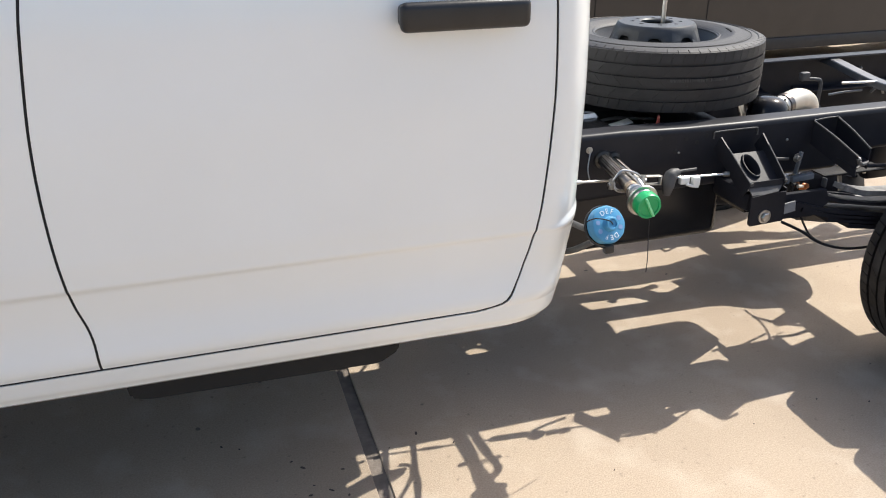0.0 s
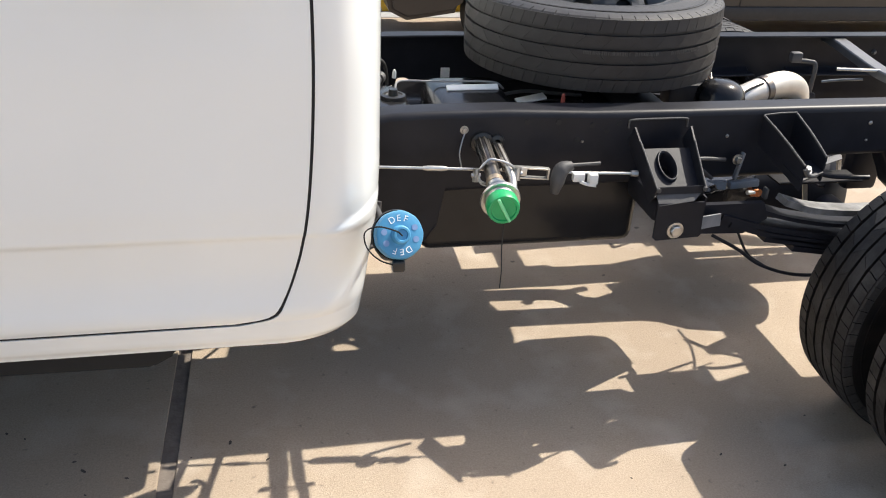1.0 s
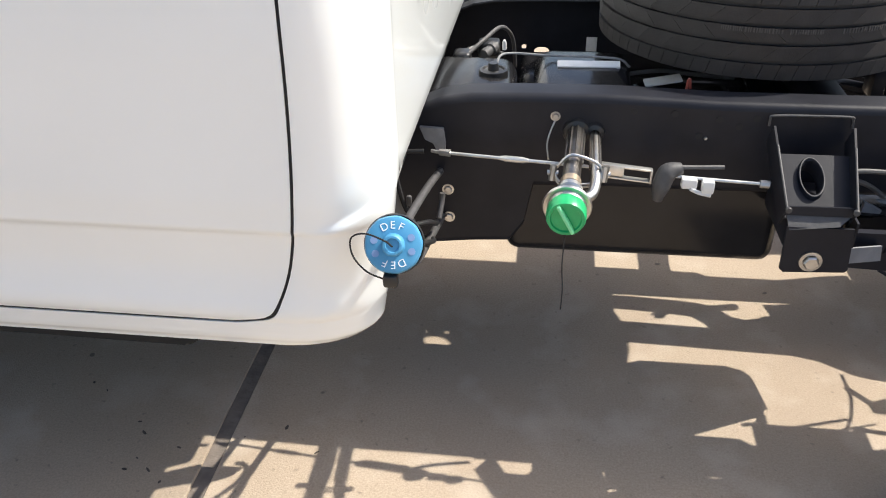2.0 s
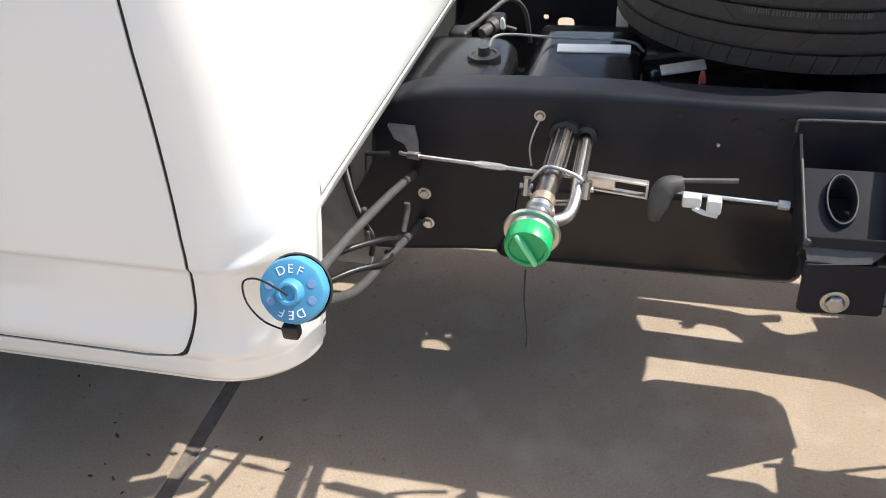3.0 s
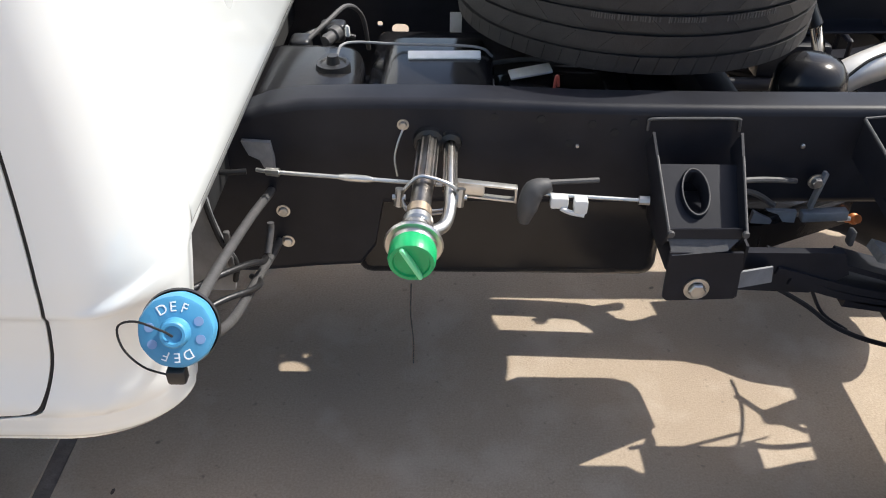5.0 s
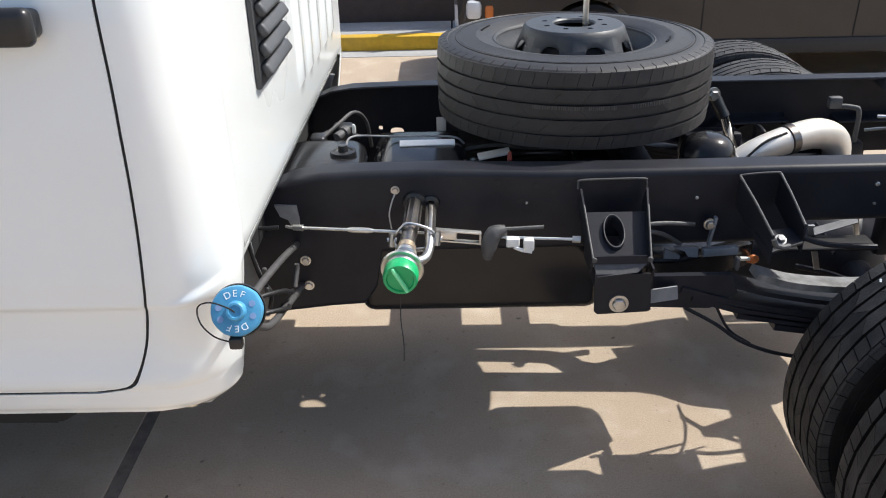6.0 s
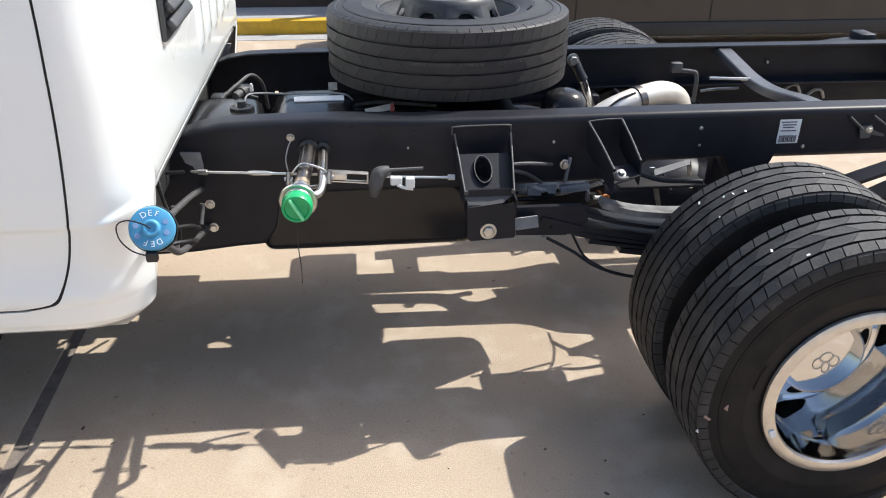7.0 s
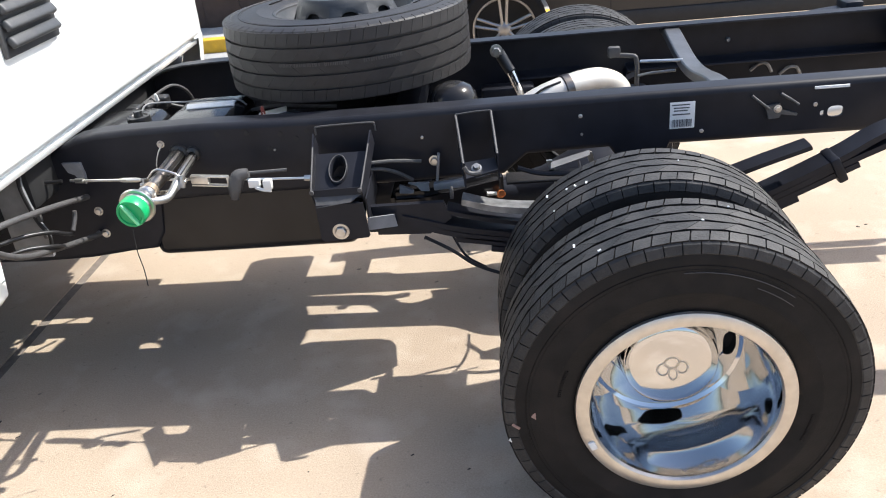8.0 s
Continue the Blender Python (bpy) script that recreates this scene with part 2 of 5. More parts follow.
def prism(bm, poly, m, depth):
    """A flat outline in local xy, thickened along local z."""
    lo = [m @ Vector((x, y, 0)) for x, y in poly]
    hi = [m @ Vector((x, y, depth)) for x, y in poly]
    return rings(bm, [lo, hi])


def wall_xz(y):
    """A frame whose local x, y are the world's x, z, at depth y; local z points to -y."""
    return Matrix(((1, 0, 0, 0), (0, 0, -1, y), (0, 1, 0, 0), (0, 0, 0, 1)))


def ring_patch(bm, outer, inner, depth):
    """A flat patch from an outer outline to a hole of as many points, with the hole's wall of that depth vector."""
    rings(bm, [outer, inner, [p + depth for p in inner]], True, False)
    return bm


def bolt(bm, c, way, r=0.012, h=0.010, washer=True):
    m = aim(c, way)
    if washer:
        lathe(bm, [(0, -0.002), (r * 1.45, -0.002), (r * 1.45, 0.002), (r, 0.0025)], m, 20)
    lathe(bm, [(r, 0.0), (r, h * 0.8), (r * 0.85, h), (0, h)], m, 6)
    return bm


# ---- ground, kerb, building ----
def build_ground():
    """Slab sheet with one sawn joint that runs across the truck."""
    bm = B()
    rows = (-400, -60, -12, -4, -2, 0, 2, 4.50)
    left = [(-400, 0), (-60, 0), (-12, 0), (-4, 0), (-1.5, 0), (-0.602, 0), (-0.6005, -0.0015), (-0.5998, -0.007), (-0.599, -0.016), (-0.578, -0.016)]
    right = [(-0.578, -0.016), (-0.557, -0.016), (-0.5563, -0.007), (-0.5555, -0.0015), (-0.554, 0), (1.5, 0), (4, 0), (12, 0), (60, 0), (400, 0)]
    rings(bm, [[Vector((x, y, z)) for x, z in right] for y in rows], closed=False, caps=False)
    tagged(part("ground", bm, CONCRETE, label="sandy broom-finished concrete driveway with stains", sharp=8.0), category="ground", kind="structure")
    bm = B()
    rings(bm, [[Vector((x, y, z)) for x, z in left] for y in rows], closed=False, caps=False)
    tagged(part("ground_slab", bm, DARKER_CONCRETE, label="slightly darker concrete slab beyond the joint", sharp=8.0), category="ground", kind="structure")
    bm = B()
    rings(bm, [[Vector((x, y, -0.006 + 0.002 * math.sin(9 * y + k))) for k, x in enumerate((-0.5995, -0.578, -0.5565))] for y in [-8 + 0.15 * i for i in range(85)]], closed=False, caps=False)
    tagged(part("expansion_joint", bm, JOINT, label="dark filled joint between two concrete slabs"), category="joint", kind="structure")
    bm = B()
    box(bm, (0, 4.388, 0.0), (60, 0.204, 0.008), 0.002)
    tagged(part("gutter", bm, KERBGREY, label="grey concrete gutter strip along the kerb"), category="gutter", kind="structure")
    kerb = thing("kerb", "yellow painted concrete kerb, faded and scuffed", "kerb", kind="structure")
    stone = part("kerb_stone", box(B(), (0, 0, 0), (2.985, 0.12, 0.17), 0.016), YELLOW, kerb)
    stone.location = (-8 * 3.0 + 0.42, 4.55, 0.035)
    for i in range(-7, 9):
        ob = new("kerb_stone", stone.data)
        ob.parent, ob.location = kerb, (i * 3.0 + 0.42, 4.55, 0.035)
    walk_way = thing("pavement", "grey concrete pavement slabs beside the wall", "pavement", kind="structure")
    slab = part("paving_slab", box(B(), (0, 0, 0), (1.488, 0.49, 0.17), 0.006), KERBGREY, walk_way)
    slab.location = (-16 * 1.5 - 0.33, 4.858, 0.031)
    for i in range(-15, 17):
        ob = new("paving_slab", slab.data)
        ob.parent, ob.location = walk_way, (i * 1.5 - 0.33, 4.858, 0.031)
    bm = B()
    box(bm, (0, 205.5, -0.06), (800, 400, 0.1))
    tagged(part("ground_beyond", bm, KERBGREY, label="plain ground behind the building"), category="ground", kind="structure")
    bm = B()
    box(bm, (2, 5.28, 0.675), (34, 0.3, 1.35), 0.02)
    box(bm, (2, 5.11, 0.25), (34, 0.05, 0.30), 0.01)
    for i in range(-4, 6):
        box(bm, (2 + i * 3.3, 5.11, 0.66), (0.35, 0.10, 1.30), 0.015)
    tagged(part("wall_far", bm, BROWNWALL, label="dark brown shaded building wall with shallow piers"), category="wall", kind="structure")


build_ground()

# ---- the truck: cab ----
truck = thing("truck", "white cab-and-chassis pickup truck with bare black frame and dual rear wheels", "truck")
BACK, ROUND = -0.03, 0.17
WIDE = [(0.500, 0.885), (0.515, 0.918), (0.532, 0.947), (0.549, 0.972), (0.562, 0.989), (0.590, 1.002), (0.630, 1.009), (0.648, 1.016), (0.664, 1.018), (0.705, 1.013), (0.745, 1.011), (0.815, 1.019),
        (0.832, 1.022), (0.850, 1.031), (0.92, 1.036), (1.2, 1.042), (1.4, 1.032), (1.5, 1.016), (1.56, 1.005)]
TRAIL = [(0.500, -0.158), (0.540, -0.115), (0.572, -0.081), (0.579, -0.0755), (0.588, -0.0735), (0.650, -0.063), (0.750, -0.050), (0.850, -0.036), (0.93, BACK), (1.0, BACK), (1.6, BACK)]
MID = 0.0


def half_width(z):
    for (a, p), (b, q) in zip(WIDE, WIDE[1:]):
        if z <= b:
            t = max(0.0, (z - a) / (b - a))
            return p + (q - p) * t * t * (3 - 2 * t) if b - a < 0.09 else p + (q - p) * t
    return WIDE[-1][1]


def back_edge(z):
    """The trailing edge of the side: upright, leaning in a little, cut off at a slant at its foot."""
    return along(TRAIL, z)


def roll(z):
    """How far the side turns inwards towards its trailing edge."""
    low = half_width(z) - 0.878
    f = max(0.0, min(1.0, (z - 0.86) / 0.07))
    return max(0.006, low + (ROUND - low) * f)


def flare(x, z):
    """The lower rear corner swells out under a slanting crease."""
    crease = 0.862 + 0.36 * (x + 0.12)
    a = max(0.0, min(1.0, (x + 0.20) / 0.10))
    b = max(0.0, min(1.0, (crease - z) / 0.012)) * max(0.0, min(1.0, (z - 0.56) / 0.2))
    ridge = 0.0
    for x0, z0, x1, z1 in ((-0.062, 0.755, -0.145, 0.632), (-0.117, 0.705, -0.182, 0.632)):
        dx, dz = x1 - x0, z1 - z0
        long = math.hypot(dx, dz)
        u = ((x - x0) * dx + (z - z0) * dz) / long ** 2
        d = ((x - x0) * dz - (z - z0) * dx) / long
        ridge += 0.0045 * math.exp(-(d / 0.011) ** 2) * max(0.0, 1 - (2 * u - 1) ** 4) * (0 < u < 1)
    return 0.0105 * a * b + ridge


def along(table, z):
    """A smooth line through (z, x) points."""
    if z <= table[0][0]:
        return table[0][1]
    for i in range(len(table) - 1):
        (z0, a), (z1, b) = table[i], table[i + 1]
        if z <= z1:
            m0 = (b - table[i - 1][1]) / (z1 - table[i - 1][0]) if i else (b - a) / (z1 - z0)
            m1 = (table[i + 2][1] - a) / (table[i + 2][0] - z0) if i + 2 < len(table) else (b - a) / (z1 - z0)
            t, h = (z - z0) / (z1 - z0), z1 - z0
            return (2 * t ** 3 - 3 * t * t + 1) * a + (t ** 3 - 2 * t * t + t) * h * m0 + (3 * t * t - 2 * t ** 3) * b + (t ** 3 - t * t) * h * m1
    return table[-1][1]


def skin(name, zs, left, right, side, parent, label="", columns=14, flange=0.016, around=False, mt=WHITE):
    """A sheet of the cab's side between two edge lines, with its edges folded inwards."""
    bm = B()
    rows = []
    for z in zs:
        w = half_width(z)
        a, b = left(z), right(z)
        row = [(a + (b - a) * i / columns, w) for i in range(columns + 1)]
        if around:
            reach = back_edge(z) - b
            row += [(b + reach * math.sin(k * math.pi / 32), w - roll(z) * (1 - math.cos(k * math.pi / 32))) for k in range(1, 17)]
            row += [(back_edge(z) - 0.003, w - roll(z) - (0.03 if z > 0.87 else 0.003) * k) for k in (1, 2)]
        rows.append([bm.verts.new((x, MID + side * (y + flare(x, z)), z)) for x, y in row])
    for p, q in zip(rows, rows[1:]):
        for i in range(len(p) - 1):
            bm.faces.new((p[i], p[i + 1], q[i + 1], q[i]))
    edge = [e for e in bm.edges if e.is_boundary]
    got = bmesh.ops.extrude_edge_only(bm, edges=edge)["geom"]
    bmesh.ops.translate(bm, verts=[v for v in got if isinstance(v, bmesh.types.BMVert)], vec=(0, -side * flange, 0))
    return part(name, bm, mt, parent, label, sharp=30 if name == "sill" else 50)


def span(a, b, step):
    k = max(2, round((b - a) / step))
    return [a + (b - a) * i / k for i in range(k + 1)]


DOOR_LOW, GAP = 0.632, 0.006
REAR_SEAM = [(0.632, -0.345), (0.639, -0.302), (0.649, -0.272), (0.667, -0.254), (0.727, -0.227), (0.812, -0.204), (0.924, -0.187), (1.095, -0.174), (1.27, -0.170), (1.50, -0.176)]
FRONT_SEAM = [(0.632, -1.250), (0.720, -1.256), (0.824, -1.280), (1.00, -1.293), (1.183, -1.289), (1.402, -1.266), (1.50, -1.25)]


def rear_seam(z, grow=0.0):
    return along(REAR_SEAM, z + grow * max(0.0, min(1.0, (0.70 - z) / 0.05))) + grow


def front_seam(z):
    return along(FRONT_SEAM, z)


def low_dense(a, b):
    return [a + 0.19 * (i / 14) ** 2 for i in range(14)] + span(a + 0.19, 0.96, 0.006) + span(0.98, b, 0.045)


for side in (-1, 1):
    rear_door = skin("rear_door", low_dense(DOOR_LOW, 1.5), front_seam, rear_seam, side, truck, "white rear door", 20)
    front_door = skin("front_door", low_dense(DOOR_LOW, 1.5), lambda z: -2.30, lambda z: front_seam(z) - GAP, side, truck, "white front door", 16)
    skin("quarter_panel", low_dense(DOOR_LOW - GAP, 1.5), lambda z: rear_seam(z, GAP), lambda z: max(back_edge(z) - ROUND, rear_seam(z, GAP) + 0.006), side, truck, "", 12, around=True)
    skin("sill", [0.500, 0.507, 0.515, 0.523, 0.532, 0.540, 0.549, 0.555, 0.562, 0.568, 0.574, 0.579, 0.585, 0.598, 0.602, 0.606, 0.615, DOOR_LOW - GAP], lambda z: -2.30, lambda z: back_edge(z) - ROUND, side, truck, "", 30, around=True)
    seam = [(rear_seam(z, GAP / 2), z) for z in low_dense(DOOR_LOW, 1.5)][::-1] + [(-0.45 - 0.25 * i, DOOR_LOW - GAP / 2) for i in range(8)]
    # Dark tubes in the door gaps, added so the seams look shaded.
    part("seam_shade", tube(B(), [(x, MID + side * (half_width(z) - 0.0055 + flare(x, z)), z) for x, z in seam], 0.0042, 6, 2), MATTBLACK, truck)
    part("seam_shade", tube(B(), [(front_seam(z) - GAP / 2, MID + side * (half_width(z) - 0.0055), z) for z in low_dense(DOOR_LOW, 1.5)], 0.0042, 6, 2), MATTBLACK, truck)
    for door, x0 in ((rear_door, -0.400), (front_door, -1.54)):
        handle = B()
        y = MID + side * 1.074
        box(handle, (x0, y, 1.392), (0.290, 0.032, 0.062), 0.0145, seg=4)
        part("door_handle", handle, PLASTIC, door, "black plastic pull handle")
        for dx in (-0.118, 0.118):
            part("handle_mount", box(B(), (x0 + dx, MID + side * 1.052, 1.392), (0.045, 0.05, 0.048), 0.012, seg=3), PLASTIC, door)
    jamb = B()
    box(jamb, (-1.205, MID + side * 0.965, 1.055), (2.04, 0.02, 0.86))
    part("door_jamb", jamb, MATTBLACK, truck)
    for z0, x0, x1, nm in ((1.52, -1.16, -0.30, "rear_side_window"), (1.52, -2.0, -1.25, "front_side_window")):
        bm = B()
        prism(bm, [(x0, 1.515), (x1, 1.515), (x1 - 0.04, 1.86), (x0 + 0.03, 1.86)],
              Matrix(((1, 0, 0, 0), (0, -0.42 * side, side, MID + side * (1.018 + 0.42 * 1.515)), (0, 1, 0, 0), (0, 0, 0, 1))), 0.006)
        part(nm, bm, GLASS, truck)

bm = B()
rows = []
PRESS = (-0.05, 0.12, 0.29, 0.46, 0.63)
FOOT = [(0.843, -0.026), (0.847, -0.020), (0.864, -0.017), (0.870, -0.027), (0.877, -0.024), (0.888, -0.004), (0.898, 0.0)]
for z, tuck in FOOT + [(z, 0.0) for z in (0.925, 0.97, 1.0, 1.02, 1.1, 1.2, 1.3, 1.4, 1.5)]:
    row = []
    for y in span(-0.868, 0.868, 0.0203):
        press = 0.010 if 1.02 <= z <= 1.4 and any(abs(y - q) < 0.03 for q in PRESS) else 0.0
        row.append(bm.verts.new((BACK + tuck + press, y, z)))
    rows.append(row)
for p, q in zip(rows, rows[1:]):
    for i in range(len(p) - 1):
        bm.faces.new((p[i], p[i + 1], q[i + 1], q[i]))
cab_back = part("cab_back", bm, WHITE, truck, "white pressed steel back wall of the cab", sharp=60)
bm = B()
box(bm, (BACK + 0.006, -0.452, 1.322), (0.014, 0.30, 0.35), 0.005)
vent = part("vent", bm, VENTGREY, truck, "black louvred air vent in the cab's back wall")
for i in range(7):
    bm = B()
    box(bm, (BACK + 0.024, -0.455, 1.186 + i * 0.044), (0.022, 0.262, 0.032), 0.008, Euler((0, radians(-32), 0)).to_matrix(), 3)
    part("louvre", bm, VENTGREY, vent)
bm = B()
loops = []
for z, w, x0, x1 in ((1.50, 1.016, -2.30, BACK), (1.53, 1.008, -2.28, BACK), (1.87, 0.875, -1.9, BACK - 0.09), (1.93, 0.79, -1.80, BACK - 0.14), (1.96, 0.62, -1.62, BACK - 0.30)):
    r = 0.09
    loop = []
    for cx, cy, a0 in ((x1 - r, w - r, 0), (x0 + r, w - r, 90), (x0 + r, -w + r, 180), (x1 - r, -w + r, 270)):
        loop += [Vector((cx + r * math.cos(radians(a0 + k * 22.5)), MID + cy + r * math.sin(radians(a0 + k * 22.5)), z)) for k in range(5)]
    loops.append(loop)
rings(bm, loops)
part("roof", bm, WHITE, truck, "white cab roof and pillars")
bm = B()
prism(bm, [(-0.72, 1.53), (0.70, 1.53), (0.66, 1.84), (-0.68, 1.84)], Matrix(((0, -0.26, 1, BACK + 0.26 * 1.53), (1, 0, 0, 0), (0, 1, 0, 0), (0, 0, 0, 1))), 0.006)
part("rear_window", bm, GLASS, truck)
part("floor_pan", box(B(), (-1.24, MID, 0.73), (2.10, 1.90, 0.17), 0.03), MATTBLACK, truck, "black underside of the cab")
part("rear_sill", box(B(), (-0.16, MID, 0.80), (0.13, 1.16, 0.20), 0.02), MATTBLACK, truck, "black cross sill under the back of the cab")
# Unseen block added to darken the ground under the cab.
part("underbody_block", box(B(), (-1.5, MID, 0.50), (1.5, 0.52, 0.34), 0.06, seg=3), MATTBLACK, truck, "unseen dark block added under the cab to cut light")
for y in (-0.74, 0.70):
    part("floor_rail", box(B(), (-1.2, y, 0.615), (1.4, 0.10, 0.06), 0.015), MATTBLACK, truck)
part("cab_front", box(B(), (-2.31, MID, 1.03), (0.03, 1.98, 0.96), 0.01), WHITE, truck)
# Unseen front end, added so less light gets in under the cab.
bm = B()
prism(bm, [(-4.35, 0.50), (-3.98, 0.46), *[(-3.55 + 0.44 * math.cos(math.pi * (1 - k / 10)), 0.46 + 0.44 * math.sin(math.pi * k / 10)) for k in range(1, 10)], (-3.1, 0.46), (-2.34, 0.50), (-2.34, 1.46), (-3.2, 1.40), (-4.2, 1.26), (-4.4, 1.0)], wall_xz(MID + 1.02), 2.04)
part("front_body", bm, WHITE, truck, "plain white hood and fenders")
for side in (-1, 1):
    bm = prism(B(), [(-1.26, 0.60), (-1.23, 0.412), (-1.18, 0.400), (-0.56, 0.393), (-0.505, 0.425), (-0.50, 0.455), (-1.10, 0.470), (-1.16, 0.60)], wall_xz(side * 0.80 + 0.02), 0.04)
    bmesh.ops.bevel(bm, geom=bm.edges[:], offset=0.008, segments=2, affect="EDGES")
    brace = part("sill_brace", bm, MATTBLACK, truck, "black brace under the cab sill")
    part("brace_arm", box(B(), (-0.62, side * 0.70, 0.53), (0.05, 0.20, 0.16), 0.012), MATTBLACK, brace)

# ---- the frame ----
NEAR, FAR = -0.43, 0.434
AXLE_X, AXLE_Z, CENTRE = 1.641, 0.402, 0.0
STATIONS = [(-2.4, 0.72, 0.50), (-0.7, 0.73, 0.47), (-0.25, 0.765, 0.456), (-0.13, 0.805, 0.458), (-0.07, 0.838, 0.460), (-0.01, 0.862, 0.466),
            (0.06, 0.873, 0.474), (0.155, 0.876, 0.480), (0.19, 0.8765, 0.53), (0.21, 0.877, 0.64), (0.38, 0.878, 0.645), (0.62, 0.870, 0.645), (0.9, 0.869, 0.65), (1.27, 0.872, 0.655), (1.34, 0.872, 0.712), (1.58, 0.8725, 0.716), (1.63, 0.8727, 0.64), (1.65, 0.8727, 0.60), (1.695, 0.873, 0.565), (1.722, 0.873, 0.60), (1.74, 0.873, 0.68),
            (1.752, 0.873, 0.713), (2.3, 0.873, 0.713), (3.3, 0.873, 0.713)]


def rail_at(x):
    for (a, t0, b0), (b, t1, b1) in zip(STATIONS, STATIONS[1:]):
        if x <= b:
            f = (x - a) / (b - a)
            return t0 + (t1 - t0) * f, b0 + (b1 - b0) * f
    return STATIONS[-1][1:]


def frame_rail(y0, inward, holes, label):
    """A pressed channel: web with its holes, and two flanges that turn inwards."""
    bm = B()
    xs = sorted({s[0] for s in STATIONS} | {x for c in holes for x in (c[0] - c[4], c[0] + c[4])} | {round(-0.1 + 0.08 * i, 3) for i in range(42)})
    for low in (False, True):
        loops = []
        for x in xs:
            t, b = rail_at(x)
            z, s = (b, 1) if low else (t, -1)
            sec = [(0, 0.018)] + [(0.018 - 0.018 * math.cos(radians(a)), 0.018 - 0.018 * math.sin(radians(a))) for a in (22, 45, 68, 90)]
            sec += [(0.074, 0), (0.076, 0.004), (0.074, 0.008), (0.02, 0.008), (0.008, 0.02)]
            loops.append([Vector((x, y0 + inward * d, z + s * h)) for d, h in sec])
        rings(bm, loops)
    for a, b in zip(xs, xs[1:]):
        inside = [c for c in holes if abs(c[0] - c[4] - a) < 1e-6 and abs(c[0] + c[4] - b) < 1e-6]
        (t0, b0), (t1, b1) = rail_at(a), rail_at(b)
        skip = any(c[0] - c[4] - 1e-6 <= a and b <= c[0] + c[4] + 1e-6 for c in holes)
        if skip:
            continue
        for d in (0.0, 0.008):
            bm.faces.new([bm.verts.new((x, y0 + inward * d, z)) for x, z in ((a, b0 + 0.018), (b, b1 + 0.018), (b, t1 - 0.018), (a, t0 - 0.018))])
    for cx, cz, rx, rz, half in holes:
        t, b = rail_at(cx)
        n = 24
        inner = [Vector((cx + rx * math.copysign(abs(math.cos(a)) ** 0.7, math.cos(a)), y0, cz + rz * math.copysign(abs(math.sin(a)) ** 0.7, math.sin(a)))) for a in [2 * math.pi * k / n for k in range(n)]]
        outer = []
        for k in range(n):
            a = 2 * math.pi * k / n
            f = 1 / max(abs(math.cos(a)), abs(math.sin(a)))
            u, v = math.cos(a) * f, math.sin(a) * f
            outer.append(Vector((cx + half * u, y0, (cz + v * ((t - 0.018 - cz) if v > 0 else (cz - b - 0.018))))))
        ring_patch(bm, outer, inner, Vector((0, inward * 0.008, 0)))
        rings(bm, [[p + Vector((0, inward * 0.008, 0)) for p in q] for q in (outer, inner)], True, False)
    return part("frame_rail", bm, FRAME, truck, label, sharp=45)


near_rail = frame_rail(NEAR, 1, [(2.208, 0.780, 0.022, 0.016, 0.028), (2.172, 0.777, 0.006, 0.0075, 0.0068), (2.62, 0.79, 0.02, 0.02, 0.04)], "black painted steel frame rail")
far_rail = frame_rail(FAR, -1, [(0.207, 0.688, 0.024, 0.017, 0.03), (0.149, 0.705, 0.0075, 0.0075, 0.009), (0.168, 0.670, 0.0075, 0.0075, 0.009)], "black painted steel frame rail")

# crossmembers
SAG = [(NEAR + 0.01, 0.868), (-0.35, 0.866), (-0.25, 0.857), (-0.12, 0.836), (-0.02, 0.826), (0.09, 0.827), (0.22, 0.843), (0.36, 0.863), (FAR - 0.01, 0.867)]
loops = []
for y in span(NEAR + 0.01, FAR - 0.01, 0.022):
    z = along(SAG, y)
    loops.append([Vector((1.909 + dx, y, z + dz)) for dx, dz in ((-0.029, -0.030), (-0.029, -0.004), (-0.025, 0.0), (0.025, 0.0), (0.029, -0.004), (0.029, -0.030), (0.025, -0.030), (0.023, -0.006), (-0.023, -0.006), (-0.025, -0.030))])
bm = rings(B(), loops)
part("crossmember", bm, STRAP, truck, "dipped grey steel crossmember")
for x, z in ((0.955, 0.73), (2.75, 0.79)):
    bm = B()
    box(bm, (x, CENTRE, z), (0.09, FAR - NEAR - 0.03, 0.10), 0.02)
    part("crossmember", bm, FRAME, truck, "black steel crossmember")

# fuel tank
bm = B()
box(bm, (0.475, -0.265, 0.588), (0.66, 0.315, 0.285), 0.035, seg=4)
box(bm, (0.475, 0.205, 0.588), (0.66, 0.250, 0.285), 0.035, seg=4)
box(bm, (0.700, -0.015, 0.588), (0.20, 0.22, 0.26), 0.02)
box(bm, (0.165, -0.015, 0.588), (0.035, 0.22, 0.26), 0.01)
tank = part("fuel_tank", bm, TANK, truck, "moulded black plastic fuel tank with rounded edges")
for c, size, bev in (((0.03, -0.18, 0.750), (0.24, 0.32, 0.17), 0.05), ((0.32, -0.18, 0.768), (0.25, 0.34, 0.17), 0.045), ((0.57, -0.20, 0.735), (0.28, 0.24, 0.12), 0.04)):
    part("tank_dome", box(B(), c, size, bev, seg=4), TANK, tank)
bm = B()
lathe(bm, [(0.0, 0.030), (0.012, 0.030), (0.015, 0.012), (0.026, 0.010), (0.029, 0.014), (0.036, 0.013), (0.038, 0.004), (0.038, -0.02)], Matrix.Translation((0.092, -0.18, 0.832)), 28)
part("tank_cap", bm, PLASTIC, tank, "black ring cap")
# Pale tube that draws the highlight along the tank's top edge.
bm = B()
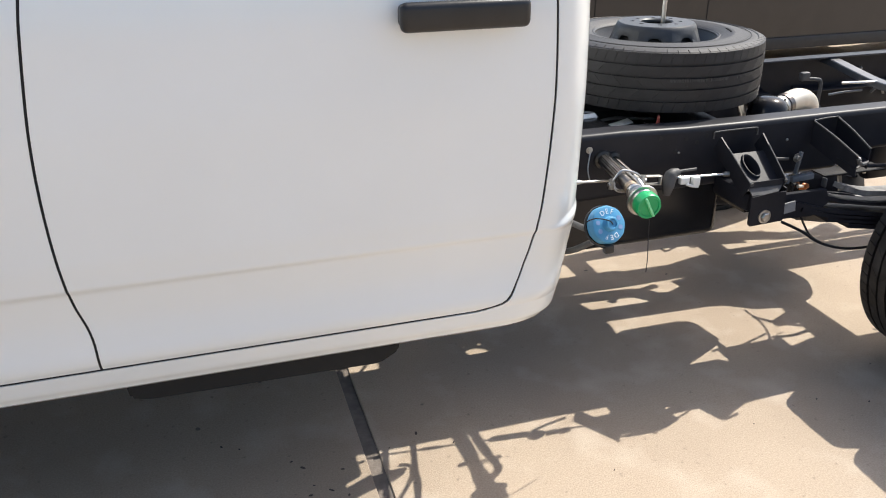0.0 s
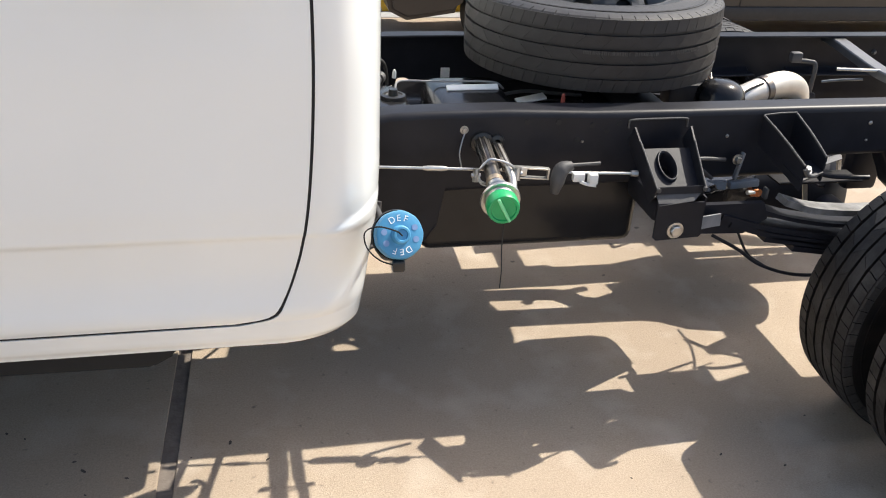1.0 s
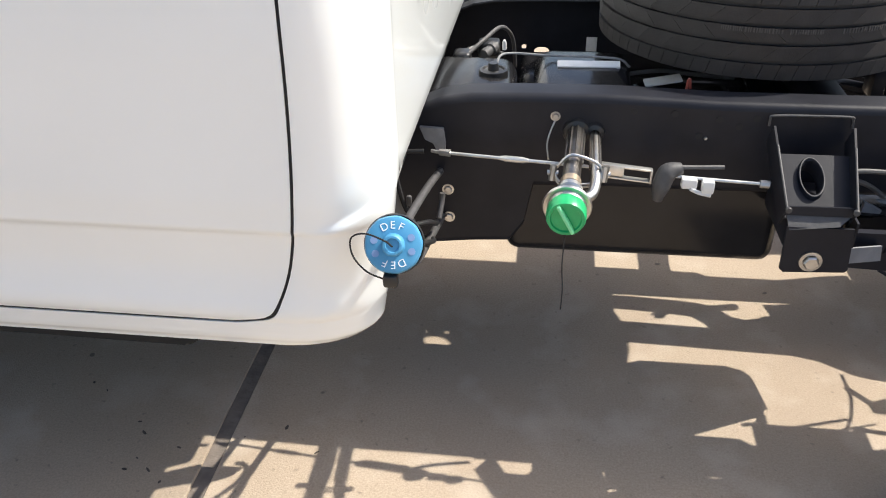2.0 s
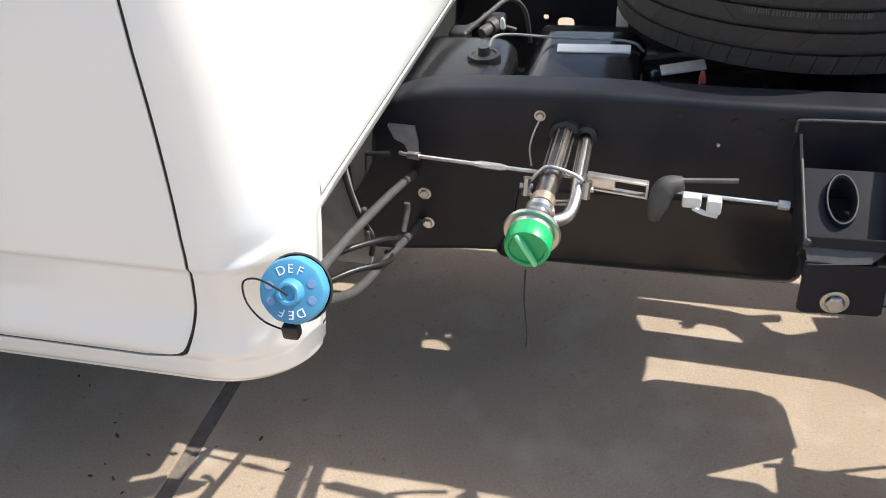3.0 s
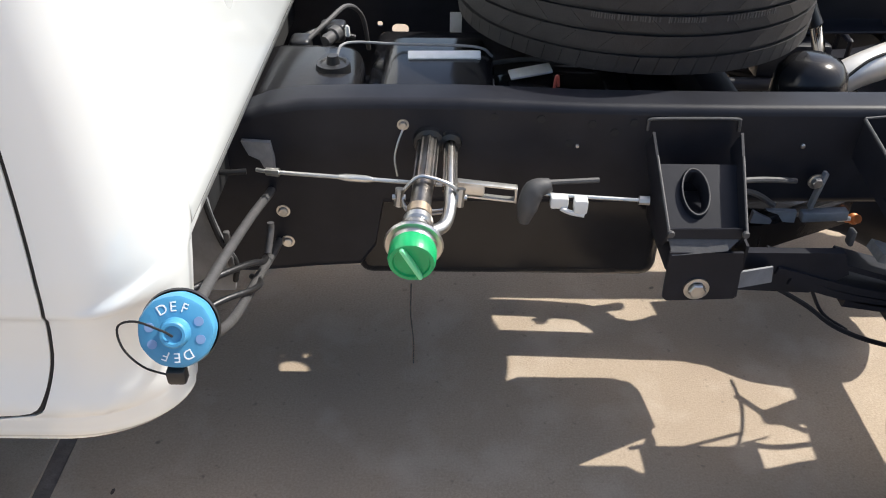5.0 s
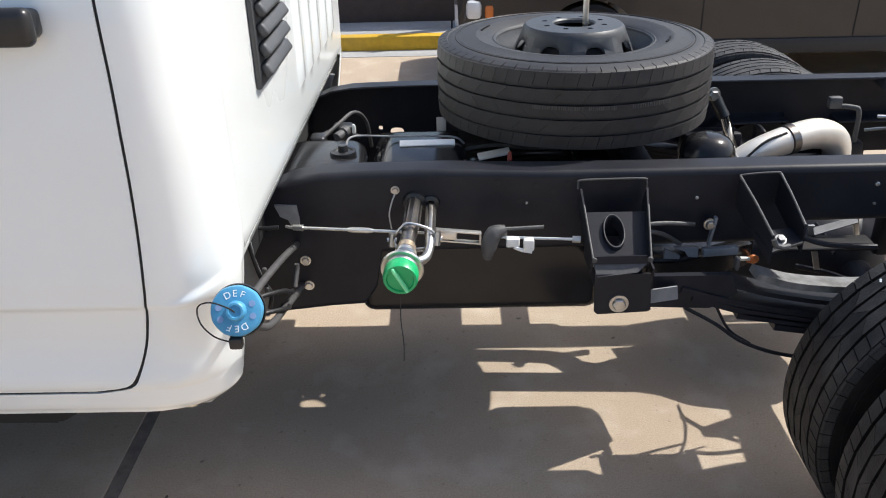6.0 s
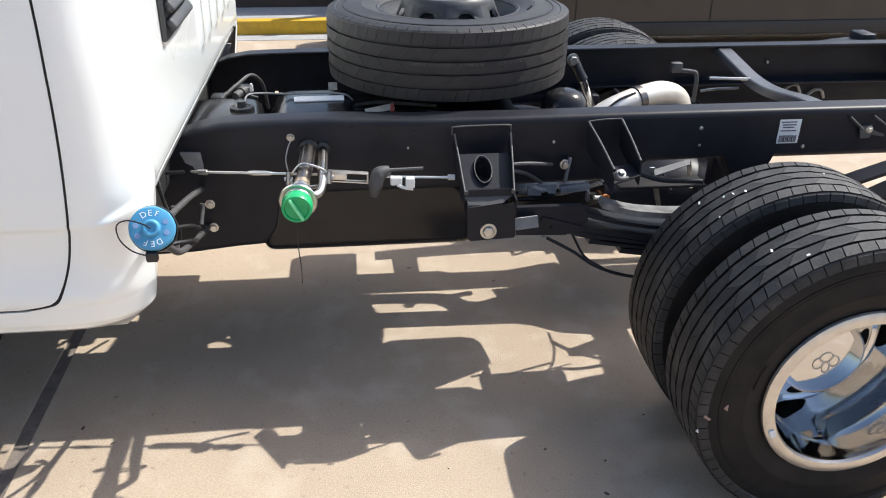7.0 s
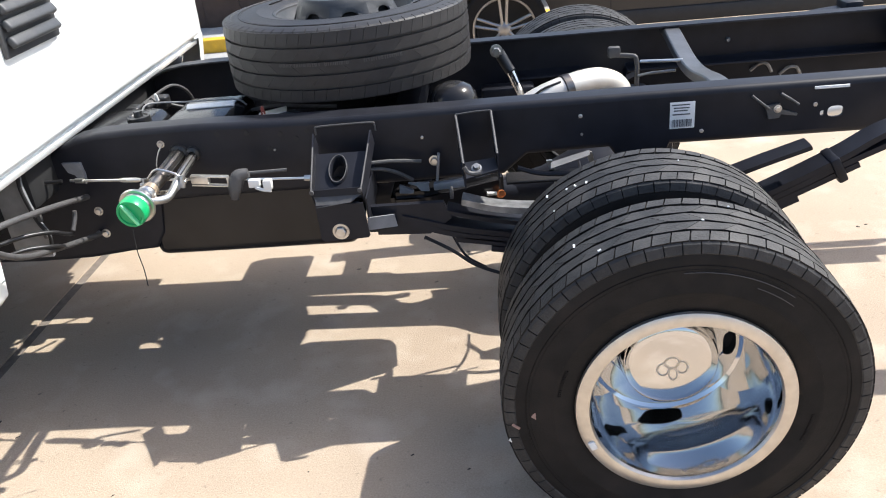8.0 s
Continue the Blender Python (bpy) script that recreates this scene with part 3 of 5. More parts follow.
tube(bm, [(0.100, -0.165, 0.855), (0.108, -0.14, 0.868), (0.14, -0.115, 0.866), (0.24, -0.115, 0.862), (0.40, -0.125, 0.862), (0.44, -0.125, 0.84)], 0.0032, 8)
part("thin_tube", bm, DULLGREY, tank, "pale line drawing the highlight on the tank's edge")
bm = B()
box(bm, (0.333, -0.165, 0.858), (0.158, 0.022, 0.008), 0.002, Euler((radians(28), 0, radians(2))).to_matrix())
part("tank_label", bm, PAPER, tank, "white label strip")
# White plate standing in for a bright sunlit patch beside the tank.
part("sunlit_patch", box(B(), (0.525, -0.14, 0.812), (0.095, 0.035, 0.006), 0.002, Euler((radians(10), radians(-8), radians(8))).to_matrix()), PAPER, tank, "white plate standing in for a sunlit patch")


# ---- wheels ----
def tyre_shape(radius, width, rim):
    h = width / 2
    side = [(rim, -h * 0.74), (rim + 0.004, -h * 0.86), (rim + 0.012, -h * 0.91), (rim + 0.016, -h * 0.90), (rim + 0.030, -h * 0.955), (rim + 0.06, -h), (rim + 0.064, -h * 1.012),
            (rim + 0.070, -h * 1.0), (radius - 0.085, -h * 0.995), (radius - 0.055, -h * 0.955), (radius - 0.050, -h * 0.96), (radius - 0.034, -h * 0.925), (radius - 0.018, -h * 0.885), (radius - 0.011, -h * 0.84)]
    return side + [(r, -z) for r, z in reversed(side)]


def tread(radius, width, pitches=66, cut=1.0):
    """Ribs of blocks with narrow cuts between them; the outer ribs have straight cuts, the inner ones slanted."""
    bm = B()
    h = width / 2
    bands = [(-0.87, -0.570, 0.25, 0.955), (-0.49, -0.205, 0.9, 0.974), (-0.135, 0.135, -0.9, 0.974), (0.205, 0.49, 0.9, 0.974), (0.570, 0.87, 0.25, 0.955)]
    step = 2 * math.pi / pitches
    for k, (a, b, slant, fill) in enumerate(bands):
        every = 2 if 0 < k < 4 else 1
        for i in range(0, pitches, every):
            t0 = (i + 0.37 * k) * step
            full = every - (1 - fill) * cut
            corners = []
            for z, sl in ((a, -slant / 2), (b, slant / 2)):
                for t in (t0 + sl * step, t0 + (sl + full) * step):
                    crown = radius - 0.006 * (abs(z) ** 3)
                    corners.append((z * h, t, crown))
            low, high = [], []
            for z, t, cr in (corners[0], corners[1], corners[3], corners[2]):
                low.append(bm.verts.new((math.cos(t) * (radius - 0.0105), math.sin(t) * (radius - 0.0105), z)))
                high.append(bm.verts.new((math.cos(t) * cr, math.sin(t) * cr, z)))
            bm.faces.new(high)
            for p in range(4):
                q = (p + 1) % 4
                bm.faces.new((low[p], low[q], high[q], high[p]))
    return bm


def shoulder_cuts(radius, width, s, pitches=66):
    """The short lugs that run from one edge of the tread down the shoulder."""
    bm = B()
    h = width / 2
    step = 2 * math.pi / pitches
    for i in range(pitches):
        t0, t1 = i * step, (i + 0.93) * step
        pr = [(radius - 0.0055, 0.855), (radius - 0.012, 0.905), (radius - 0.030, 0.945)]
        rows = [[bm.verts.new((math.cos(t) * r, math.sin(t) * r, s * z * h)) for r, z in pr] for t in (t0, t1)]
        base = [[bm.verts.new((math.cos(t) * (r - 0.004), math.sin(t) * (r - 0.004), s * (z - 0.025) * h)) for r, z in pr] for t in (t0, t1)]
        for j in range(2):
            bm.faces.new((rows[0][j], rows[1][j], rows[1][j + 1], rows[0][j + 1]))
            bm.faces.new((rows[0][j], rows[0][j + 1], base[0][j + 1], base[0][j]))
            bm.faces.new((rows[1][j], rows[1][j + 1], base[1][j + 1], base[1][j]))
        bm.faces.new((rows[0][2], rows[1][2], base[1][2], base[0][2]))
    return bm


TYRE_R, TYRE_W, RIM_R = 0.402, 0.232, 0.222


def holed_disc(bm, r0, h0, r1, h1, count, hole_r, hole_half, hole_len, depth, spin=0.0):
    """A ring or cone of sheet from (r0, h0) out to (r1, h1), pierced by rounded holes that have walls."""
    n = 48
    sector = 2 * math.pi / count

    def place(r, a):
        f = (r - r0) / (r1 - r0)
        return Vector((r * math.cos(a), r * math.sin(a), h0 + (h1 - h0) * f))

    for s in range(count):
        mid = s * sector + spin
        inner, outer = [], []
        for k in range(n):
            a = 2 * math.pi * k / n
            c, d = math.cos(a), math.sin(a)
            inner.append(place(hole_r + hole_len * math.copysign(abs(c) ** 0.75, c), mid + hole_half / hole_r * math.copysign(abs(d) ** 0.75, d)))
            f = 1 / max(abs(c), abs(d))
            u, v = c * f, d * f
            outer.append(place((r0 + r1) / 2 + (r1 - r0) / 2 * u, mid + sector / 2 * v))
        ring_patch(bm, outer, inner, Vector((0, 0, -depth)))


def sidewall_relief():
    """Low moulded bars and thin rings on both sides of a tyre, in place of its small lettering."""
    bm = B()
    rnd = random.Random(12)
    h = TYRE_W / 2
    for s in (-1, 1):
        for r in (0.288, 0.338, 0.346):
            lathe(bm, [(r - 0.0015, s * (h * (0.998 if r < 0.3 else 0.955) - 0.001)), (r, s * (h * (1.0 if r < 0.3 else 0.962) + 0.0012)), (r + 0.0015, s * (h * (0.998 if r < 0.3 else 0.945) - 0.001))], None, 72)
        for start, count, r, tall in ((150, 14, 0.275, 0.006), (330, 14, 0.275, 0.006)):
            a = radians(start)
            for k in range(count):
                w = rnd.uniform(0.35, 0.75) * tall
                a += (w + 0.35 * tall) / r
                box(bm, (r * math.cos(a), r * math.sin(a), s * (h * 0.997)), (tall, w, 0.0035), 0, Euler((0, 0, a)).to_matrix())
    return bm


def dual_wheel(name, pose_m, chrome, label, parent):
    """A tyre on its rim. Local z points out of the truck."""
    w = new(name)
    w.parent = parent
    w["label"] = label
    bm = lathe(B(), tyre_shape(TYRE_R, TYRE_W, RIM_R), None, 96)
    part("tyre", bm, RUBBER, w, "black rubber tyre")
    part("sidewall_relief", sidewall_relief(), RUBBER, w, kind="stuff")
    band = part("tread", tread(TYRE_R, TYRE_W, 66, 1.7), TREAD, w, sharp=20, kind="stuff")
    band.data.materials.append(RUBBER)  # clean darker rubber on the groove walls, also to deepen their shade
    for p in band.data.polygons:
        if p.normal.dot(Vector((p.center.x, p.center.y, 0)).normalized()) < 0.6:
            p.material_index = 1
    for s in (-1, 1):
        part("shoulder", shoulder_cuts(TYRE_R, TYRE_W, s), TREAD, w, sharp=20, kind="stuff")
    if chrome:
        lip = [(0.233, 0.100), (0.239, 0.110), (0.237, 0.116), (0.230, 0.119), (0.215, 0.121), (0.208, 0.119), (0.204, 0.112)]
        part("wheel_lip", lathe(B(), lip, None, 96), BRUSHED, w, "satin metal trim ring")
        barrel = [(0.205, 0.114), (0.202, 0.100), (0.201, 0.060), (0.198, 0.045), (0.196, 0.000), (0.193, -0.080), (0.184, -0.114), (0.176, -0.120)]
        part("rim_barrel", lathe(B(), barrel, None, 96), CHROME, w, "polished deep-dish rim")
        bm = B()
        holed_disc(bm, 0.118, -0.102, 0.177, -0.120, 4, 0.151, 0.033, 0.017, 0.03, radians(-5))
        part("rim_disc", bm, CHROME, w, "polished wheel face with four hand holes")
        part("rim_back", lathe(B(), [(0.0, -0.150), (0.19, -0.150), (0.20, -0.08)], None, 48), MATTBLACK, w)
        cap = [(0.120, -0.106), (0.119, -0.096), (0.116, -0.090), (0.112, -0.082), (0.111, -0.052), (0.107, -0.038), (0.101, -0.034), (0.088, -0.032), (0.050, -0.030), (0.0, -0.029)]
        hubcap = part("hub_cap", lathe(B(), cap, None, 64), CHROME, w, "polished hub cap")
        bm = B()
        for cx, cy, rx, ry in ((0.0, 0.012, 0.017, 0.014), (-0.022, -0.004, 0.013, 0.016), (0.022, -0.004, 0.013, 0.016), (0.0, -0.020, 0.010, 0.016)):
            tube(bm, [(cx + rx * math.cos(k * math.pi / 8), cy + ry * math.sin(k * math.pi / 8), -0.029) for k in range(17)], 0.0022, 6, 2)
        part("emblem", bm, BRUSHED, w, "small raised badge shape")
        # The weight is coloured white to give it a glint.
        bm = B()
        box(bm, (0.222 * math.cos(radians(199)), 0.222 * math.sin(radians(199)), 0.122), (0.022, 0.015, 0.007), 0.002, Euler((0, 0, radians(109))).to_matrix())
        part("balance_weight", bm, PAPER, w, "clip-on wheel weight, white for its glint")
    else:
        lip = [(0.236, -0.100), (0.236, -0.02), (0.215, 0.0), (0.205, 0.09), (0.232, 0.098), (0.238, 0.090)]
        part("rim", lathe(B(), lip, None, 64), STEELWHEEL, w, "grey steel rim")
        part("rim_disc", lathe(B(), [(0.0, -0.06), (0.19, -0.06), (0.205, 0.0)], None, 48), STEELWHEEL, w)
    w.matrix_basis = pose_m @ Matrix.Scale(1.02, 4)
    return w


OUT_Y, IN_Y = -1.112, -0.795
for side in (-1, 1):
    dual_wheel("wheel", aim((-3.55, CENTRE + side * 0.84, AXLE_Z), (0, side, 0)), True, "front wheel with chrome rim", truck)
for side in (-1, 1):
    for off, chrome in ((OUT_Y - CENTRE, True), (IN_Y - CENTRE, False)):
        m = aim((AXLE_X, CENTRE + (-side) * off, AXLE_Z), (0, side, 0), radians(6))
        dual_wheel("wheel", m, chrome, "rear dual wheel with chrome deep-dish rim" if chrome else "inner rear dual wheel on a steel rim", truck)

# ---- axle, springs, brackets ----
bm = B()
tube(bm, [(AXLE_X, CENTRE - 0.85, AXLE_Z), (AXLE_X, CENTRE + 0.85, AXLE_Z)], 0.052, 20)
lathe(bm, [(0, -0.42), (0.05, -0.415), (0.065, -0.37), (0.095, -0.24), (0.15, -0.13), (0.175, 0), (0.15, 0.09), (0.08, 0.145), (0, 0.15)], aim((AXLE_X, CENTRE, AXLE_Z), (1, 0, 0)), 28)
part("rear_axle", bm, FRAME, truck, "black rear axle housing")
bm = B()
tube(bm, [(-1.2, CENTRE + 0.11, 0.55), (AXLE_X - 0.1, CENTRE - 0.035, 0.40)], 0.05, 18)
part("drive_shaft", bm, FRAME, truck, "dark drive shaft")


def leaf(line, thick, y, wide=0.075):
    bm = B()
    line = smoothed([Vector((x, 0, z)) for x, z in line], 6)
    loops = []
    for i, p in enumerate(line):
        d = (line[min(i + 1, len(line) - 1)] - line[max(i - 1, 0)]).normalized()
        up = Vector((-d.z, 0, d.x))
        loops.append([p + Vector((0, y + dy, 0)) + up * du for dy, du in ((-wide / 2, 0), (wide / 2, 0), (wide / 2, thick), (-wide / 2, thick))])
    return rings(bm, loops)


for y in (-0.572, 0.572):
    spring = hub("leaf_spring", truck, "stack of black steel leaves")
    UP = 0.014
    packs = [((0.97, 0.595), (1.2, 0.535), (1.655, 0.475), (1.90, 0.560), (2.05, 0.625), (2.18, 0.690), (2.29, 0.752), (2.45, 0.795), (2.62, 0.815)),
             ((1.00, 0.570), (1.2, 0.516), (1.655, 0.457), (1.90, 0.541), (2.05, 0.606), (2.18, 0.670), (2.32, 0.732)),
             ((1.12, 0.517), (1.655, 0.439), (1.90, 0.522), (2.05, 0.587), (2.22, 0.668)),
             ((1.22, 0.480), (1.655, 0.421), (1.90, 0.504), (2.07, 0.578))]
    for line in packs:
        part("leaf", leaf([(x, z + UP) for x, z in line], 0.016, y), FRAME, spring)
    part("overload_leaf", leaf(((1.10, 0.618), (1.22, 0.585), (1.40, 0.560), (1.655, 0.570), (1.90, 0.672), (2.092, 0.738)), 0.012, y, 0.064), FRAME, spring)
    for dx in (-0.075, 0.075):
        part("u_bolt", tube(B(), [(AXLE_X + dx, y - 0.045, 0.33), (AXLE_X + dx, y - 0.045, 0.60), (AXLE_X + dx, y - 0.03, 0.625), (AXLE_X + dx, y + 0.03, 0.625), (AXLE_X + dx, y + 0.045, 0.60), (AXLE_X + dx, y + 0.045, 0.33)], 0.008, 8, 3), FRAME, spring)
    part("spring_clip", box(B(), (2.165, y, 0.676), (0.026, 0.088, 0.075), 0.006, Euler((0, radians(-27), 0)).to_matrix()), FRAME, spring)
    part("spring_shackle", box(B(), (2.62, y, 0.80), (0.07, 0.10, 0.14), 0.012), FRAME, spring)
# Hidden block added to stop sunlight leaking past the hanger plate.
part("leak_block", box(B(), (0.975, -0.552, 0.582), (0.21, 0.064, 0.036), 0.006), FRAME, truck, "black block added behind the hanger plate to stop a light leak")
part("spring_hanger", prism(B(), [(0.888, 0.655), (1.095, 0.655), (1.115, 0.605), (1.050, 0.560), (0.900, 0.566)], wall_xz(-0.585), 0.018), FRAME, truck, "black steel spring hanger plate")
bm = B()
box(bm, (1.118, -0.560, 0.664), (0.010, 0.022, 0.034), 0.004)
part("strap_end", bm, HOSE, truck)
part("overload_stop", leaf(((1.146, 0.652), (1.24, 0.624), (1.36, 0.610), (1.50, 0.608)), 0.018, -0.598, 0.052), SCUFF, truck, "grey spring plate")


def sheet(bm, quad, thick):
    """A flat plate through four corners, thickened along its normal."""
    q = [Vector(p) for p in quad]
    n = (q[1] - q[0]).cross(q[3] - q[0]).normalized() * thick
    return rings(bm, [q, [p + n for p in q]])


def plate_bracket():
    """The body mount: a ramp of pressed steel that falls outwards from the rail, with a collared oval hole, two raised side edges, and a plate that hangs from its lip."""
    holder = hub("body_mount", truck, "black pressed steel body mount with an oval hole")
    root, lip = Vector((0, -0.500, 0.786)), Vector((0, -0.634, 0.702))
    down = (lip - root).normalized()
    normal = Vector((0, down.z, -down.y))
    length = (lip - root).length
    n, cx, f = 40, 0.802, 0.39

    def edge(v):
        return 0.733 + 0.007 * v, 0.888 - 0.014 * v

    mid = Vector((cx, 0, 0)) + root + down * (f * length)
    inner = [mid + Vector((0.022 * math.cos(a), 0, 0)) + down * (0.042 * math.sin(a)) for a in [2 * math.pi * k / n for k in range(n)]]
    outer = []
    for k in range(n):
        a = 2 * math.pi * k / n
        g = 1 / max(abs(math.cos(a)), abs(math.sin(a)))
        u, v = math.cos(a) * g, math.sin(a) * g
        s = f + (v * (1 - f) if v > 0 else v * f)
        x0, x1 = edge(s)
        outer.append(Vector((cx + (u * (x1 - cx) if u > 0 else u * (cx - x0)), 0, 0)) + root + down * (s * length))
    bm = B()
    rings(bm, [[p - normal * 0.006 for p in outer], outer, [p + (p - mid) * 0.26 for p in inner], [p + (p - mid) * 0.18 + normal * 0.007 for p in inner],
               [p + (p - mid) * 0.10 + normal * 0.009 for p in inner], [p + normal * 0.006 for p in inner], [p - normal * 0.035 for p in inner]], True, False)
    part("mount_face", bm, FRAME, holder, sharp=50)
    part("collar_edge", tube(B(), [inner[k % n] + (inner[k % n] - mid) * 0.13 + normal * 0.009 for k in range(n + 1)], 0.0017, 6, 1), HOSE, holder, "lighter grey rim of the hole")
    for side in (0, 1):
        bm = B()
        rows = []
        for v in (-0.32, -0.12, 0.0, 0.25, 0.50, 0.75, 0.93, 1.0):
            x = edge(v)[side]
            base = Vector((x, 0, 0)) + root + down * (v * length)
            tall = 0.032
            out = -1 if side == 0 else 1
            rows.append([base - normal * 0.030, base + normal * tall, base + normal * tall + Vector((out * 0.005, 0, 0)), base - normal * 0.030 + Vector((out * 0.005, 0, 0))])
        rings(bm, rows)
        part("side_flange", bm, FRAME, holder)
        part("flange_edge", tube(B(), [(r[1] + r[2]) / 2 for r in rows[2:]], 0.0027, 8, 2), HOSE, holder, "lighter grey edge")
        part("lip_corner", lathe(B(), [(0.0, -0.005), (0.006, -0.004), (0.007, 0.0), (0.006, 0.004), (0.0, 0.005)], aim(rows[-1][1], (0, -1, 0)), 10), HOSE, holder)
    bm = tube(B(), [(0.727, NEAR - 0.003, 0.822), (0.727, NEAR - 0.003, 0.838), (0.734, NEAR - 0.003, 0.846), (0.81, NEAR - 0.003, 0.848), (0.893, NEAR - 0.003, 0.848), (0.902, NEAR - 0.003, 0.841), (0.904, NEAR - 0.003, 0.822)], 0.0030, 8, 4)
    part("weld_line", bm, HOSE, holder, "thin grey weld edge on the rail")
    part("front_lip", sheet(B(), [(0.738, -0.637, 0.730), (0.876, -0.637, 0.732), (0.876, -0.640, 0.712), (0.738, -0.640, 0.712)], 0.006), FRAME, holder)
    # Lighter grey and a taper draw the sunlit patch below the lip.
    part("sunlit_lip", sheet(B(), [(0.742, -0.638, 0.712), (0.872, -0.638, 0.712), (0.846, -0.658, 0.698), (0.748, -0.658, 0.686)], 0.005), HOSE, holder, "lip in lighter grey for its sunlit patch")
    bm = B()
    prism(bm, [(0.744, 0.692), (0.878, 0.692), (0.886, 0.592), (0.880, 0.586), (0.756, 0.580), (0.747, 0.588)], wall_xz(-0.650), 0.006)
    part("hanging_plate", bm, FRAME, holder)
    part("mount_core", box(B(), (0.81, -0.53, 0.655), (0.12, 0.20, 0.07), 0.015), FRAME, holder)
    part("side_gusset", sheet(B(), [(0.882, -0.44, 0.72), (0.884, -0.645, 0.70), (0.884, -0.645, 0.60), (0.882, -0.44, 0.64)], 0.005), FRAME, holder)
    # Lighter grey than the mount, to put sunlight on its flange.
    part("plate_tail", sheet(B(), [(0.884, -0.648, 0.642), (0.956, -0.622, 0.636), (0.962, -0.620, 0.598), (0.884, -0.648, 0.604)], 0.005), DULLGREY, holder, "tail of the hanging plate, in grey for its sunlit flange")
    bm = bolt(B(), (0.806, -0.658, 0.611), (0, -1, 0), 0.0165, 0.012)
    part("mount_bolt", bm, ZINC, holder, "zinc hex bolt with washer")
    return holder


plate_bracket()
# narrow outrigger behind it: a channel that falls outwards from the rail between two bright-edged sides
holder = hub("outrigger_bracket", truck, "black steel channel bracket with two lighter grey edges")
part("channel_floor", sheet(B(), [(1.150, -0.560, 0.752), (1.246, -0.545, 0.756), (1.255, -0.600, 0.742), (1.160, -0.640, 0.735)], 0.006), FRAME, holder)
for a, b in (((1.140, NEAR - 0.003, 0.850), (1.162, -0.640, 0.780)), ((1.242, NEAR - 0.003, 0.856), (1.254, -0.595, 0.786))):
    a, b = Vector(a), Vector(b)
    part("channel_side", sheet(B(), [a, b, b - Vector((0, 0, 0.075)), a - Vector((0, 0, 0.085))], 0.005), FRAME, holder)
    part("rib", tube(B(), [a, a.lerp(b, 0.5) + Vector((0, 0, 0.004)), b], 0.0034, 8, 3), HOSE, holder, "lighter grey edge")
part("weld_line", tube(B(), [(1.140, NEAR - 0.003, 0.852), (1.19, NEAR - 0.003, 0.857), (1.242, NEAR - 0.003, 0.858)], 0.0026, 8, 3), HOSE, holder)
part("plate_bolt", bolt(B(), (1.196, -0.606, 0.752), (0, -0.5, 0.8), 0.010, 0.012), SCUFF, holder)
part("plate_foot", tube(B(), [(1.164, -0.642, 0.772), (1.172, -0.642, 0.757), (1.188, -0.640, 0.750), (1.208, -0.634, 0.750)], 0.0065, 8), HOSE, holder)

# small hangers and clips along the rail
holder = hub("cable_hanger", truck, "small black hanger with cables beside the body mount")
bm = bolt(B(), (1.069, -0.462, 0.728), (0, -1, 0), 0.011, 0.012)
part("hanger_bolt", bm, ZINC, holder)
bm = B()
box(bm, (1.078, -0.462, 0.708), (0.008, 0.016, 0.084), 0.002, Euler((0, radians(8), 0)).to_matrix())
box(bm, (1.106, -0.462, 0.650), (0.092, 0.022, 0.022), 0.003, Euler((0, radians(-4), 0)).to_matrix())
prism(bm, [(0.959, 0.660), (1.000, 0.640), (0.998, 0.632), (0.957, 0.634)], wall_xz(-0.46), 0.012)
prism(bm, [(0.985, 0.664), (1.046, 0.662), (1.046, 0.636), (1.022, 0.638), (1.010, 0.655)], wall_xz(-0.46), 0.012)
part("hanger_arm", bm, DULLGREY, holder, "scuffed grey steel arm")
for pts in (((0.885, -0.50, 0.748), (0.95, -0.48, 0.742), (1.03, -0.46, 0.728)), ((0.885, -0.50, 0.728), (0.92, -0.49, 0.722), (0.96, -0.47, 0.700), (1.0, -0.46, 0.67))):
    part("cable", tube(B(), pts, 0.006, 8), HOSE, holder)
holder = hub("bump_stop_bracket", truck, "grey scuffed bracket above the spring")
part("bracket_sheet", sheet(B(), [(1.415, -0.322, 0.618), (1.535, -0.312, 0.650), (1.537, -0.292, 0.660), (1.417, -0.302, 0.632)], 0.005), DULLGREY, holder)
part("bracket_leg", sheet(B(), [(1.528, -0.300, 0.657), (1.544, -0.296, 0.657), (1.566, -0.296, 0.560), (1.554, -0.300, 0.560)], 0.006), BRIGHTZINC, holder, "bright bracket leg")
part("bracket_leg", sheet(B(), [(1.402, -0.305, 0.642), (1.420, -0.305, 0.642), (1.460, -0.305, 0.500), (1.444, -0.305, 0.500)], 0.006), BRIGHTZINC, holder)
# Near-black plate added to shade the ground; kept dark so it hardly shows.
part("shade_plate", box(B(), (1.420, -0.352, 0.610), (0.29, 0.088, 0.006), 0.002), RUBBER, holder, "black plate added to cast a ground shadow")
# Two dark blocks added to hide bright areas seen under the rail.
part("rear_view_block", box(B(), (1.76, 0.05, 0.55), (0.20, 0.05, 0.22), 0.014), FRAME, holder)
part("view_block", box(B(), (1.718, -0.190, 0.590), (0.12, 0.05, 0.20), 0.014), FRAME, holder)
bm = B()
tube(bm, [(1.31, -0.47, 0.69), (1.38, -0.48, 0.672), (1.5, -0.49, 0.668)], 0.008, 8)
part("brake_line", bm, FRAME, holder)
bm = B()
lathe(bm, [(0.0, -0.020), (0.010, -0.020), (0.010, -0.004), (0.013, -0.002), (0.013, 0.006), (0.010, 0.009), (0.010, 0.016), (0.0, 0.018)], aim((1.256, -0.318, 0.545), (0.3, -1, 0.6)), 16)
part("orange_fitting", bm, COPPER, holder, "orange plastic fitting")
